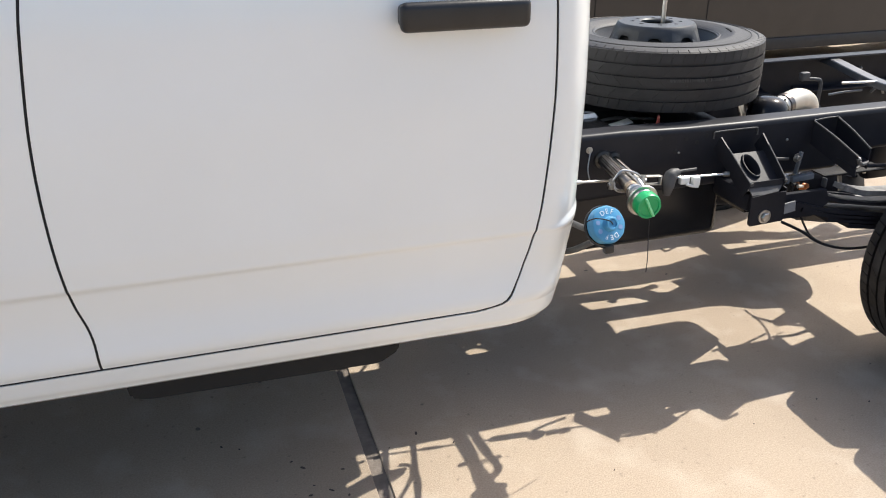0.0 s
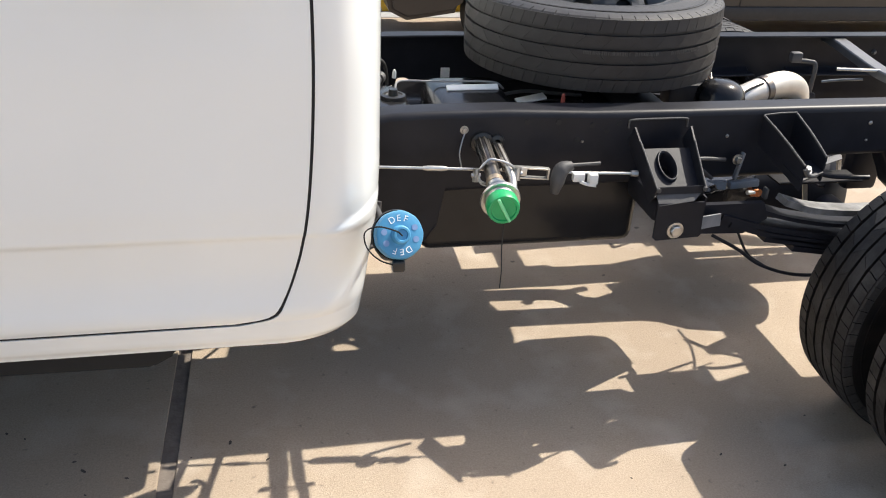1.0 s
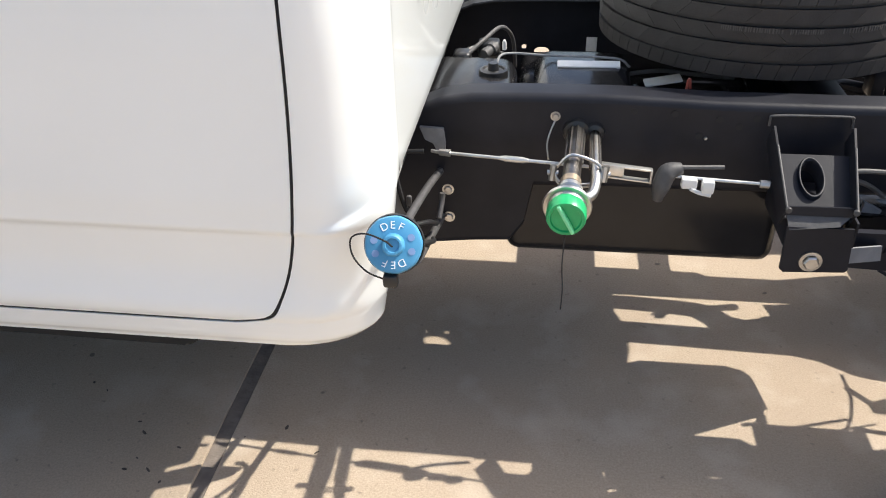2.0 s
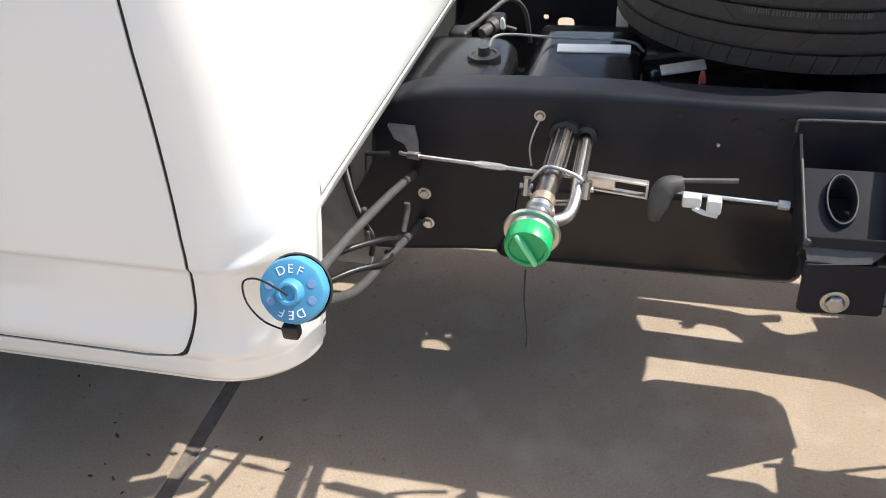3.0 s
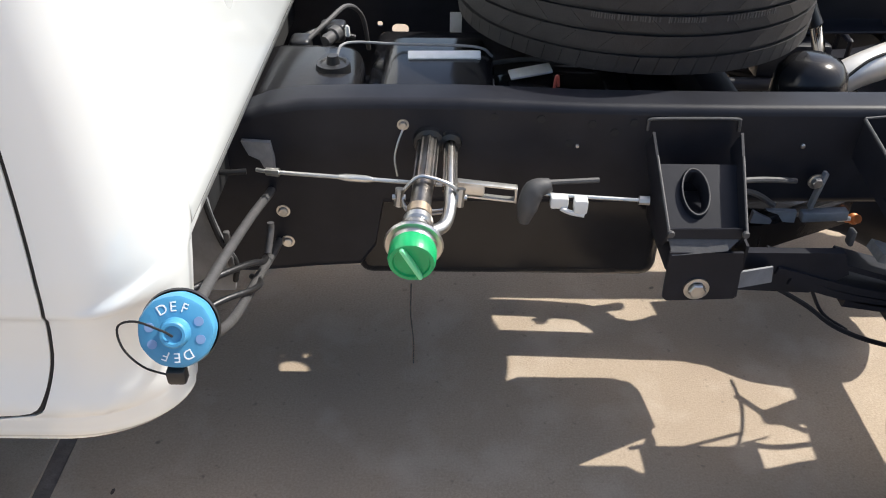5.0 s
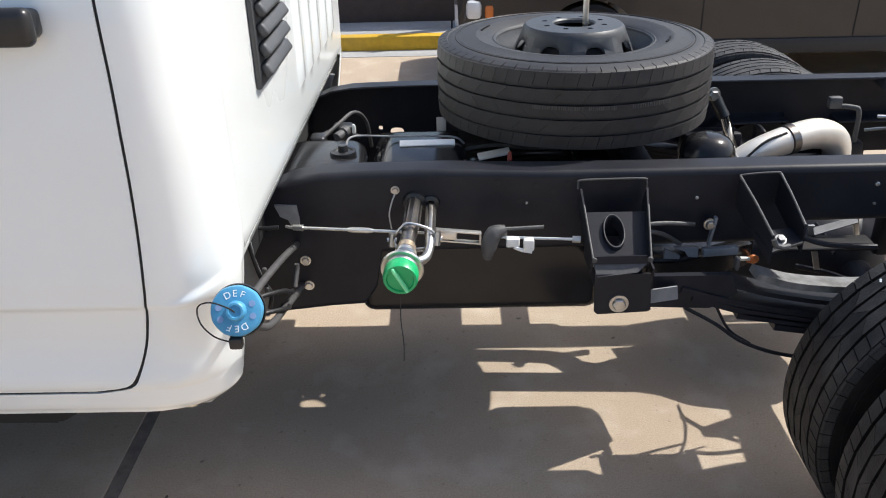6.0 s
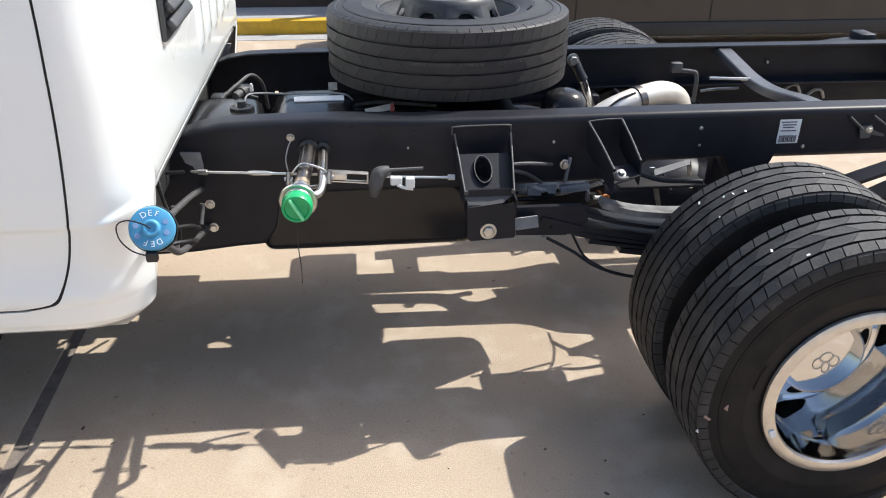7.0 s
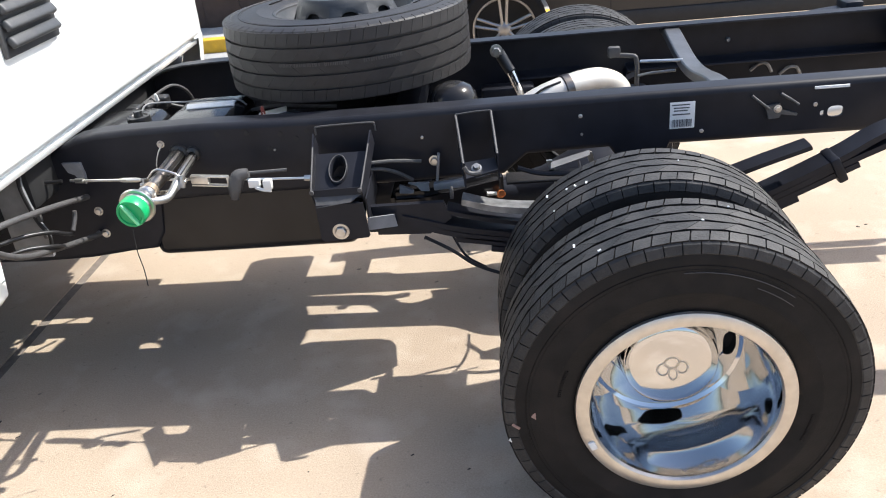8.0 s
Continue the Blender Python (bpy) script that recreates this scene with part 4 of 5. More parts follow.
part("fitting_tip", tube(B(), [(1.212, -0.335, 0.556), (1.242, -0.328, 0.552)], [0.0070, 0.0055], 10), WHITECLIP, holder, "white hose tip")
part("brake_hose", tube(B(), [(1.02, -0.50, 0.50), (1.10, -0.52, 0.46), (1.18, -0.54, 0.41), (1.30, -0.56, 0.38), (1.45, -0.60, 0.40)], 0.0055, 8), FRAME, truck, "black hanging brake hose")
part("brake_hose", tube(B(), [(1.10, -0.50, 0.51), (1.14, -0.52, 0.44), (1.20, -0.53, 0.40)], 0.004, 8), FRAME, truck, "thin black hanging brake hose")

# rivets, plugs and the sticker
for x, z, r in ((0.595, 0.785, 0.004), (1.037, 0.790, 0.005), (1.497, 0.820, 0.006), (1.500, 0.765, 0.004), (1.840, 0.750, 0.006)):
    part("rivet", lathe(B(), [(r, -0.001), (r, 0.003), (r * 0.6, 0.005), (0, 0.005)], aim((x, NEAR, z), (0, -1, 0)), 10), ZINC, truck, "small bright rivet")
for x, z in ((0.002, 0.625), (0.004, 0.548)):
    part("rail_bolt", bolt(B(), (x, NEAR, z), (0, -1, 0), 0.010, 0.008), ZINC, truck)
for i, x in enumerate((0.43, 0.52, 0.62, 0.665, 0.70, 0.58)):
    part("rail_plug", lathe(B(), [(0.008, -0.001), (0.008, 0.001), (0, 0.0012)], aim((x, NEAR - 0.0005, (0.845, 0.842, 0.832, 0.815, 0.836, 0.79)[i]), (0, -1, 0)), 12), MATTBLACK, truck)
bm = B()
box(bm, (1.784, NEAR - 0.0012, 0.801), (0.070, 0.0024, 0.078), 0.0008)
sticker = part("sticker", bm, PAPER, truck, "white paper data sticker")
bm = B()
for k, z in enumerate((0.832, 0.823, 0.815, 0.804)):
    box(bm, (1.779 + 0.002 * (k % 2), NEAR - 0.0032, z), (0.050 - 0.006 * (k % 3), 0.001, 0.0035))
rnd = random.Random(4)
x = 1.756
while x < 1.811:
    w = rnd.choice((0.0012, 0.002, 0.003))
    box(bm, (x, NEAR - 0.0032, 0.778), (w, 0.001, 0.022))
    x += w + rnd.choice((0.0012, 0.002, 0.0028))
part("sticker_bars", bm, INK, sticker)
holder = hub("rail_clip", truck, "small metal clip on the rail")
bm = B()
prism(bm, [(2.010, 0.812), (2.050, 0.818), (2.058, 0.800), (2.100, 0.785), (2.098, 0.779), (2.055, 0.786), (2.050, 0.776), (2.022, 0.774)], wall_xz(-0.434), 0.008)
part("clip_body", bm, STRAP, holder)
bm = bolt(B(), (2.044, -0.442, 0.803), (0, -1, 0), 0.008, 0.006)
part("clip_bolt", bm, ZINC, holder)
bm = B()
tube(bm, [(1.972, -0.44, 0.845), (1.995, -0.445, 0.826), (2.02, -0.445, 0.805)], 0.0042, 8)
tube(bm, [(2.050, -0.44, 0.846), (2.072, -0.445, 0.832), (2.100, -0.445, 0.812)], 0.0042, 8)
part("clip_wire", bm, HOSE, holder)
part("rivet", bolt(B(), (2.150, -0.430, 0.805), (0, -1, 0), 0.0065, 0.004, False), ZINC, truck)
part("rail_strip", box(B(), (2.190, -0.4325, 0.853), (0.094, 0.005, 0.008), 0.001), PAPER, truck, "thin white strip on the rail")

# ---- fuel filler with the green cap ----
filler = hub("fuel_filler", truck, "bare steel filler necks with a green cap")
part("filler_neck", tube(B(), [(0.304, -0.415, 0.794), (0.300, -0.52, 0.784), (0.293, -0.62, 0.774), (0.287, -0.715, 0.764)], 0.0195, 24), STEELPIPE, filler, "ribbed steel filler pipe")
for k in range(9):
    a = 2 * math.pi * k / 9
    part("neck_rib", tube(B(), [(0.304 + 0.0195 * math.cos(a), -0.428, 0.793 + 0.0195 * math.sin(a)), (0.2965 + 0.0195 * math.cos(a), -0.572, 0.778 + 0.0195 * math.sin(a))], 0.0030, 6), STEELPIPE, filler)
part("neck_band", lathe(B(), [(0.0195, -0.012), (0.0225, -0.010), (0.0225, 0.010), (0.0195, 0.012)], aim((0.2905, -0.655, 0.770), (-0.06, -0.99, -0.1)), 24), BEIGEBAND, filler, "steel band coloured beige for its reflection")
part("neck_ring", lathe(B(), [(0.021, -0.003), (0.0245, -0.002), (0.0245, 0.002), (0.021, 0.003)], aim((0.2898, -0.672, 0.768), (-0.06, -0.99, -0.1)), 24), MATTBLACK, filler, "black rubber ring")
part("vent_neck", tube(B(), [(0.346, -0.415, 0.786), (0.346, -0.50, 0.778), (0.346, -0.590, 0.767), (0.344, -0.628, 0.756), (0.335, -0.655, 0.746), (0.316, -0.676, 0.748), (0.298, -0.690, 0.756)], 0.0118, 16), ZINC, filler)
for k in range(7):
    a = 2 * math.pi * k / 7
    part("vent_rib", tube(B(), [(0.346 + 0.0125 * math.cos(a), -0.428, 0.785 + 0.0125 * math.sin(a)), (0.3445 + 0.0125 * math.cos(a), -0.572, 0.770 + 0.0125 * math.sin(a))], 0.0022, 6), STEELPIPE, filler)
for x, r in ((0.304, 0.030), (0.346, 0.021)):
    part("neck_grommet", lathe(B(), [(r - 0.010, 0.012), (r, 0.008), (r + 0.003, -0.002), (r - 0.010, -0.002)], aim((x, NEAR, 0.791), (0, -1, -0.05)), 28), PLASTIC, filler, "black grommet in the rail")
bm = B()
way = Vector((-0.05, -0.99, -0.08)).normalized()
lathe(bm, [(0.021, -0.02), (0.027, -0.016), (0.027, -0.004), (0.022, 0.0)], aim((0.2885, -0.690, 0.766), way), 24)
for dz in (-0.0035, 0.0035):
    tube(bm, [(0.256, -0.598, 0.768 + dz), (0.268, -0.610, 0.750 + dz), (0.300, -0.616, 0.747 + dz), (0.345, -0.610, 0.750 + dz), (0.362, -0.598, 0.766 + dz)], 0.0026, 8)
tube(bm, [(0.256, -0.592, 0.772), (0.285, -0.588, 0.803), (0.310, -0.588, 0.803), (0.345, -0.590, 0.790), (0.362, -0.592, 0.772)], 0.0036, 8)
for c in ((0.253, -0.597, 0.767), (0.364, -0.597, 0.768)):
    lathe(bm, [(0.0, -0.017), (0.0085, -0.017), (0.0085, 0.017), (0.0, 0.017)], aim(c, (0.1, 0.2, 1)), 8)
    lathe(bm, [(0.0, -0.012), (0.0055, -0.012), (0.0055, 0.012), (0.0, 0.012)], aim(c, (1, 0, 0)), 8)
part("hose_clamp", bm, ZINC, filler, "bright zinc hose clamp")
tip = Vector((0.284, -0.735, 0.761))
fm = aim(tip, way)
part("flange", lathe(B(), [(0.023, -0.048), (0.026, -0.03), (0.030, -0.012), (0.048, -0.006), (0.0505, 0.0), (0.048, 0.004), (0.040, 0.004), (0.036, 0.016), (0.038, 0.018), (0.038, 0.022), (0.034, 0.024)], fm, 48), ZINC, filler, "bright steel neck flange")
bm = B()
lathe(bm, [(0.0385, 0.012), (0.040, 0.016), (0.040, 0.040), (0.0378, 0.047), (0.0315, 0.0475), (0.0295, 0.0435), (0.0, 0.0415)], fm, 64, lambda a, r: 1 + 0.010 * (math.cos(24 * a) > 0.3) * (r > 0.038))
cap = part("fuel_cap", bm, GREEN, filler, "bright green plastic fuel cap")
bm = B()
box(bm, (0, 0, 0), (0.0075, 0.070, 0.016), 0.003)
bmesh.ops.transform(bm, matrix=aim(tip + way * 0.047, way, radians(28)), verts=bm.verts[:])
part("cap_grip", bm, GREENLIGHT, filler, "pale green grip rib across the cap")
part("cap_tether", tube(B(), [tip + way * 0.055 + Vector((0, 0, -0.036)), (0.280, -0.797, 0.66), (0.284, -0.798, 0.60), (0.283, -0.800, 0.550)], 0.0014, 6), MATTBLACK, filler, "thin hanging black cord")
bm = bolt(B(), (0.254, NEAR, 0.827), (0, -1, 0), 0.008, 0.008)
tube(bm, [(0.254, -0.438, 0.82), (0.245, -0.45, 0.80), (0.238, -0.46, 0.77), (0.243, -0.47, 0.735)], 0.0022, 6)
part("ground_strap", bm, ZINC, filler)

# ---- parking brake cable along the rail ----
cable = hub("brake_cable", truck, "bright adjusting rod and cable along the frame rail")
part("cable_rod", tube(B(), [(-0.03, -0.476, 0.750), (0.002, -0.484, 0.750), (0.17, -0.500, 0.747), (0.36, -0.517, 0.743)], 0.0042, 8), BRIGHTZINC, cable)
part("rod_nut", lathe(B(), [(0, -0.014), (0.008, -0.014), (0.009, 0.012), (0, 0.014)], aim((0.004, -0.484, 0.750), (1, -0.1, -0.02)), 8), ZINC, cable)
bm = B()
lathe(bm, [(0, -0.035), (0.005, -0.033), (0.0075, -0.02), (0.0075, 0.02), (0.005, 0.033), (0, 0.035)], aim((0.165, -0.4995, 0.747), (1, -0.1, -0.02)), 10)
part("rod_coupling", bm, BRIGHTZINC, cable)
bm = B()
way2 = Vector((1, -0.12, 0.0)).normalized()
for dz in (-0.014, 0.014):
    box(bm, (0.415, -0.523, 0.737 + dz), (0.115, 0.016, 0.0045), 0.001, Euler((0, radians(3), radians(-6))).to_matrix())
box(bm, (0.471, -0.530, 0.734), (0.005, 0.016, 0.033), 0.001)
box(bm, (0.385, -0.520, 0.741), (0.055, 0.018, 0.024), 0.004, Euler((0, radians(3), radians(-6))).to_matrix())
part("equaliser", bm, BRIGHTZINC, cable, "bright stirrup")
part("rubber_sleeve", tube(B(), [(0.487, -0.552, 0.685), (0.492, -0.548, 0.715), (0.505, -0.538, 0.748), (0.535, -0.532, 0.757)], [0.011, 0.020, 0.022, 0.013], 14), HOSE, cable, "dark rubber sleeve")
bm = B()
box(bm, (0.552, -0.546, 0.729), (0.034, 0.020, 0.024), 0.004)
box(bm, (0.592, -0.552, 0.725), (0.026, 0.022, 0.030), 0.004)
tube(bm, [(0.555, -0.555, 0.719), (0.575, -0.557, 0.711), (0.60, -0.559, 0.707)], 0.005, 8)
part("cable_clip", bm, WHITECLIP, cable, "white nylon cable clip")
part("cable_end", tube(B(), [(0.52, -0.534, 0.738), (0.60, -0.540, 0.736), (0.711, -0.549, 0.735)], 0.0038, 8), BRIGHTZINC, cable)
part("end_nut", lathe(B(), [(0, -0.010), (0.009, -0.010), (0.009, 0.010), (0, 0.010)], aim((0.711, -0.549, 0.735), (1, -0.08, -0.02)), 8), ZINC, cable)
part("cable_sheath", tube(B(), [(0.51, -0.515, 0.750), (0.56, -0.50, 0.744), (0.635, -0.485, 0.740)], 0.0055, 8), HOSE, cable)
bm = B()
prism(bm, [(-0.062, 0.793), (-0.006, 0.790), (-0.001, 0.752), (-0.003, 0.722), (-0.022, 0.732), (-0.030, 0.752), (-0.050, 0.762)], wall_xz(NEAR), 0.012)
part("cable_tab", bm, DULLGREY, cable, "grey scuffed metal tab")

# ---- second filler with the blue cap ----
duo = hub("def_filler", truck, "grey filler pipes with a blue cap behind the cab corner")
face = Vector((0.10, -0.87, 0.48)).normalized()
cc = Vector((-0.011, -1.052, 0.849))
part("filler_pipe", tube(B(), [cc - face * 0.02, cc - face * 0.09 + Vector((0, 0, 0.0)), (-0.022, -0.82, 0.775), (-0.020, -0.60, 0.722), (-0.016, -0.460, 0.684), (-0.016, -0.437, 0.678)], 0.0088, 12), HOSE, duo, "grey rubber pipe")
part("filler_pipe", tube(B(), [(-0.005, -0.98, 0.770), (-0.010, -0.84, 0.680), (-0.014, -0.64, 0.610), (-0.014, -0.470, 0.558), (-0.014, -0.437, 0.553)], 0.0088, 12), HOSE, duo, "grey rubber pipe")
dm = aim(cc, face, radians(0))
part("cap_seal", lathe(B(), [(0.0, -0.040), (0.030, -0.040), (0.036, -0.028), (0.0505, -0.024), (0.0525, -0.018), (0.0505, -0.014)], dm, 48), PLASTIC, duo, "black seal flange")
bm = B()
lathe(bm, [(0.044, -0.018), (0.0480, -0.014), (0.0488, 0.006), (0.0465, 0.013), (0.0425, 0.0150), (0.020, 0.0150), (0.0185, 0.017), (0.0175, 0.030), (0.0155, 0.032), (0.012, 0.032), (0.0105, 0.028), (0.0, 0.028)], dm, 96,
      lambda a, r: 1 + (0.014 * max(0.0, math.cos(9 * a)) ** 0.6 if r > 0.0455 else 0.0))
part("def_cap", bm, BLUE, duo, "bright blue lobed plastic cap")


def letters(text, m, size, mt, parent, name):
    cu = bpy.data.curves.new(name, "FONT")
    cu.body, cu.size, cu.extrude, cu.align_x, cu.align_y = text, size, 0.0006, "CENTER", "CENTER"
    tmp = bpy.data.objects.new(name, cu)
    scene.collection.objects.link(tmp)
    bpy.context.view_layer.update()
    me = bpy.data.meshes.new_from_object(tmp.evaluated_get(bpy.context.evaluated_depsgraph_get()))
    bpy.data.objects.remove(tmp)
    me.materials.clear()
    me.materials.append(mt)
    me.transform(m)
    ob = new(name, me)
    ob.parent = parent
    return ob


# local frame of the cap's face, with its y towards the top of the cap
fy = (Vector((0, 0, 1)) - face * face.z).normalized()
fx = fy.cross(face).normalized()
fm2 = Matrix((fx.to_4d(), fy.to_4d(), face.to_4d(), (0, 0, 0, 1))).transposed()
for r in range(3):
    fm2[r][3] = (cc + face * 0.0150)[r]
    fm2[3][r] = 0
for base in (90, 270):
    for k, ch in enumerate("DEF"):
        a = radians(base + (1 - k) * 25)
        letters(ch, fm2 @ Matrix.Translation((0.033 * math.cos(a), 0.033 * math.sin(a), 0)) @ Matrix.Rotation(a - math.pi / 2, 4, "Z"), 0.0185, PRINT, duo, "cap_letter")
for a in (22, 165, 205, 340):
    bm = lathe(B(), [(0.0062, 0.0), (0.0062, 0.0008), (0.0, 0.0008)], fm2 @ Matrix.Translation((0.033 * math.cos(radians(a)), 0.033 * math.sin(radians(a)), 0)), 16)
    part("cap_mark", bm, MARK, duo)
P = lambda x, y, z: fm2 @ Vector((x, y, z))
part("cap_tether", tube(B(), [P(0, -0.002, 0.016), P(-0.012, 0.008, 0.022), P(-0.045, 0.020, 0.014), P(-0.070, 0.012, 0.002), P(-0.068, -0.018, -0.005), P(-0.045, -0.045, -0.008), P(-0.012, -0.060, -0.012)], 0.0016, 6), MATTBLACK, duo, "thin black retaining cord")
bm = B()
box(bm, P(-0.006, -0.060, -0.018), (0.026, 0.02, 0.024), 0.005)
part("tether_anchor", bm, PLASTIC, duo)
bm = B()
prism(bm, [(-0.17, 0.875), (-0.078, 0.865), (-0.088, 0.80), (-0.082, 0.74), (-0.070, 0.688), (-0.052, 0.645), (-0.062, 0.575), (-0.17, 0.575)], wall_xz(-0.62), 0.012)
part("inner_panel", bm, DULLGREY, truck, "dull grey inner panel behind the cab corner")
part("inner_panel", prism(B(), [(-0.17, 0.86), (-0.03, 0.85), (-0.055, 0.79), (-0.10, 0.762), (-0.17, 0.755)], wall_xz(0.632), 0.012), DULLGREY, truck, "dull grey inner panel behind the cab corner")
part("panel_edge_line", tube(B(), [(-0.078, -0.636, 0.862), (-0.088, -0.637, 0.80), (-0.081, -0.637, 0.74), (-0.069, -0.637, 0.688), (-0.050, -0.636, 0.645), (-0.058, -0.634, 0.60)], 0.0055, 8), MATTBLACK, truck, "black line along the panel's edge")
for z in (0.705, 0.652):
    part("edge_lug", box(B(), (-0.058, -0.640, z), (0.012, 0.012, 0.026), 0.004), HOSE, truck)
part("cable_guide", tube(B(), [(-0.125, -0.50, 0.758), (-0.085, -0.50, 0.757), (-0.045, -0.495, 0.757)], 0.0058, 10), PLASTIC, truck, "short dark cable guide")
for pts, r in ((((-0.10, -0.80, 0.70), (-0.05, -0.74, 0.695), (-0.012, -0.68, 0.675), (0.0, -0.64, 0.650), (-0.004, -0.60, 0.63)), 0.0062),
               (((-0.09, -0.84, 0.675), (-0.04, -0.78, 0.672), (0.0, -0.72, 0.650), (-0.004, -0.66, 0.62), (-0.03, -0.62, 0.60)), 0.0058)):
    part("thin_tube", tube(B(), pts, r, 10), PLASTIC, duo, "black rubber vent hose")
part("hose_stub", tube(B(), [(0.002, -0.60, 0.640), (0.006, -0.575, 0.672), (0.007, -0.57, 0.690)], 0.0068, 10), HOSE, duo, "grey upright pipe stub")

# ---- exhaust, shock, canister, wiring ----
exhaust = hub("exhaust", truck, "bright aluminised exhaust pipe behind the spare wheel")
part("exhaust_pipe", tube(B(), [(-1.0, 0.20, 0.55), (0.6, 0.20, 0.555), (1.10, 0.185, 0.560), (1.22, 0.16, 0.59), (1.31, 0.13, 0.648), (1.40, 0.140, 0.698), (1.51, 0.172, 0.725), (1.615, 0.215, 0.728), (1.685, 0.235, 0.700), (1.712, 0.245, 0.64), (1.718, 0.25, 0.55)], [0.036, 0.036, 0.036, 0.038, 0.041, 0.043, 0.047, 0.051, 0.049, 0.045, 0.045], 28), EXHAUST, exhaust)
bm = lathe(B(), [(0.046, -0.016), (0.0505, -0.013), (0.0505, 0.013), (0.046, 0.016)], aim((1.508, 0.171, 0.725), (1, 0.36, 0.15)), 28)
part("pipe_clamp", bm, STEELPIPE, exhaust, "brown stained clamp band")
part("pipe_seam", tube(B(), [(1.345, 0.092, 0.690), (1.41, 0.112, 0.740), (1.485, 0.138, 0.760)], 0.004, 8), MATTBLACK, exhaust)
part("pipe_flange", lathe(B(), [(0.040, -0.012), (0.052, -0.008), (0.052, 0.008), (0.040, 0.012)], aim((1.335, 0.128, 0.664), (0.6, 0.05, 0.5)), 28), ZINC, exhaust)
bm = B()
box(bm, (1.69, 0.285, 0.812), (0.045, 0.03, 0.040), 0.008)
tube(bm, [(1.69, 0.285, 0.800), (1.745, 0.275, 0.797), (1.768, 0.265, 0.782), (1.770, 0.262, 0.68)], 0.0085, 10)
part("pipe_hanger", bm, HOSE, exhaust, "grey hanger bracket")
part("brake_pipe", tube(B(), [(1.758, 0.127, 0.813), (1.89, 0.071, 0.822)], 0.0055, 8), BRIGHTZINC, exhaust)
part("brake_pipe", tube(B(), [(1.765, 0.20, 0.742), (1.80, 0.17, 0.757), (1.88, 0.13, 0.772)], 0.005, 8), SCUFF, exhaust)
# Unseen run of pipe, added for its shadow behind the axle.
part("tail_pipe", tube(B(), [(1.69, 0.14, 0.56), (1.78, 0.18, 0.52), (1.95, 0.20, 0.54), (2.7, 0.21, 0.57)], 0.038, 16), EXHAUST, exhaust)
# Hidden plate added to shade the ground under the exhaust.
part("shade_sheet", box(B(), (1.60, 0.19, 0.625), (0.32, 0.17, 0.006), 0.002, Euler((radians(6), 0, radians(8))).to_matrix()), FRAME, exhaust, "dark sheet added to shade the ground")
# Unseen lines, placed so that their shadows streak the lit ground.
lines = hub("axle_lines", truck, "unseen black lines added for their shadow streaks")
part("line", tube(B(), [(1.522, -0.100, 0.55), (1.517, -0.20, 0.545), (1.493, -0.29, 0.55), (1.470, -0.350, 0.575)], 0.0045, 8), FRAME, lines)
for a, b in (((1.443, -0.190, 0.45), (1.587, -0.311, 0.45)), ((1.420, -0.352, 0.45), (1.590, -0.350, 0.45))):
    part("line", tube(B(), [a, (Vector(a) + Vector(b)) / 2 + Vector((0, -0.008, 0.01)), b], 0.0085, 8), FRAME, lines)
shock = hub("shock_absorber", truck, "shock absorber with a dark boot and bright rod")
part("boot", tube(B(), [(1.275, 0.262, 0.85), (1.302, 0.255, 0.80), (1.314, 0.250, 0.78)], 0.020, 14), PLASTIC, shock)
part("rod", tube(B(), [(1.314, 0.250, 0.78), (1.360, 0.240, 0.66)], 0.017, 14), CHROME, shock)
part("eye_bolt", bolt(B(), (1.266, 0.244, 0.860), (0, -1, 0), 0.016, 0.02), ZINC, shock)
bm = lathe(B(), [(0.0, 0.085), (0.030, 0.083), (0.055, 0.072), (0.072, 0.050), (0.078, 0.02), (0.078, -0.08), (0.0, -0.08)], aim((1.125, -0.20, 0.798), (0, 0, 1)), 36)
part("air_canister", bm, TANK, truck, "glossy black domed canister")
wiring = hub("wiring_harness", truck, "grey wiring and connectors behind the cab")
for k, (pts, r) in enumerate(((((-0.02, -0.02, 0.80), (0.05, 0.08, 0.84), (0.09, 0.16, 0.85), (0.12, 0.22, 0.80), (0.13, 0.25, 0.70)), 0.006),
                              (((-0.05, -0.10, 0.80), (0.0, -0.05, 0.82), (0.05, -0.02, 0.79), (0.08, 0.06, 0.72)), 0.006),
                              (((-0.05, 0.05, 0.78), (0.02, 0.12, 0.80), (0.10, 0.18, 0.76)), 0.008),
                              (((0.42, -0.10, 0.81), (0.52, -0.09, 0.82), (0.60, -0.08, 0.81), (0.72, -0.05, 0.79)), 0.006))):
    part("wire_loom", tube(B(), pts, r, 8), PLASTIC if k == 2 else HOSE, wiring)
part("connector", box(B(), (0.060, 0.09, 0.812), (0.062, 0.05, 0.046), 0.010, seg=3), PLASTIC, wiring, "black plug connector")
part("connector_collar", lathe(B(), [(0.0, -0.03), (0.013, -0.03), (0.015, -0.02), (0.013, 0.0), (0.018, 0.002), (0.018, 0.02), (0.0, 0.022)], aim((0.070, 0.0, 0.835), (0.3, 0.5, 0.1)), 16), HOSE, wiring)
part("connector", box(B(), (-0.01, 0.02, 0.80), (0.05, 0.06, 0.05), 0.012, seg=3), PLASTIC, wiring, "black plug connector")
part("clip_lug", lathe(B(), [(0.0, 0.0), (0.006, 0.0), (0.006, 0.02), (0.003, 0.028), (0.0, 0.028)], aim((0.112, -0.05, 0.855), (0, -0.3, 1)), 10), WHITECLIP, wiring, "small white clip")
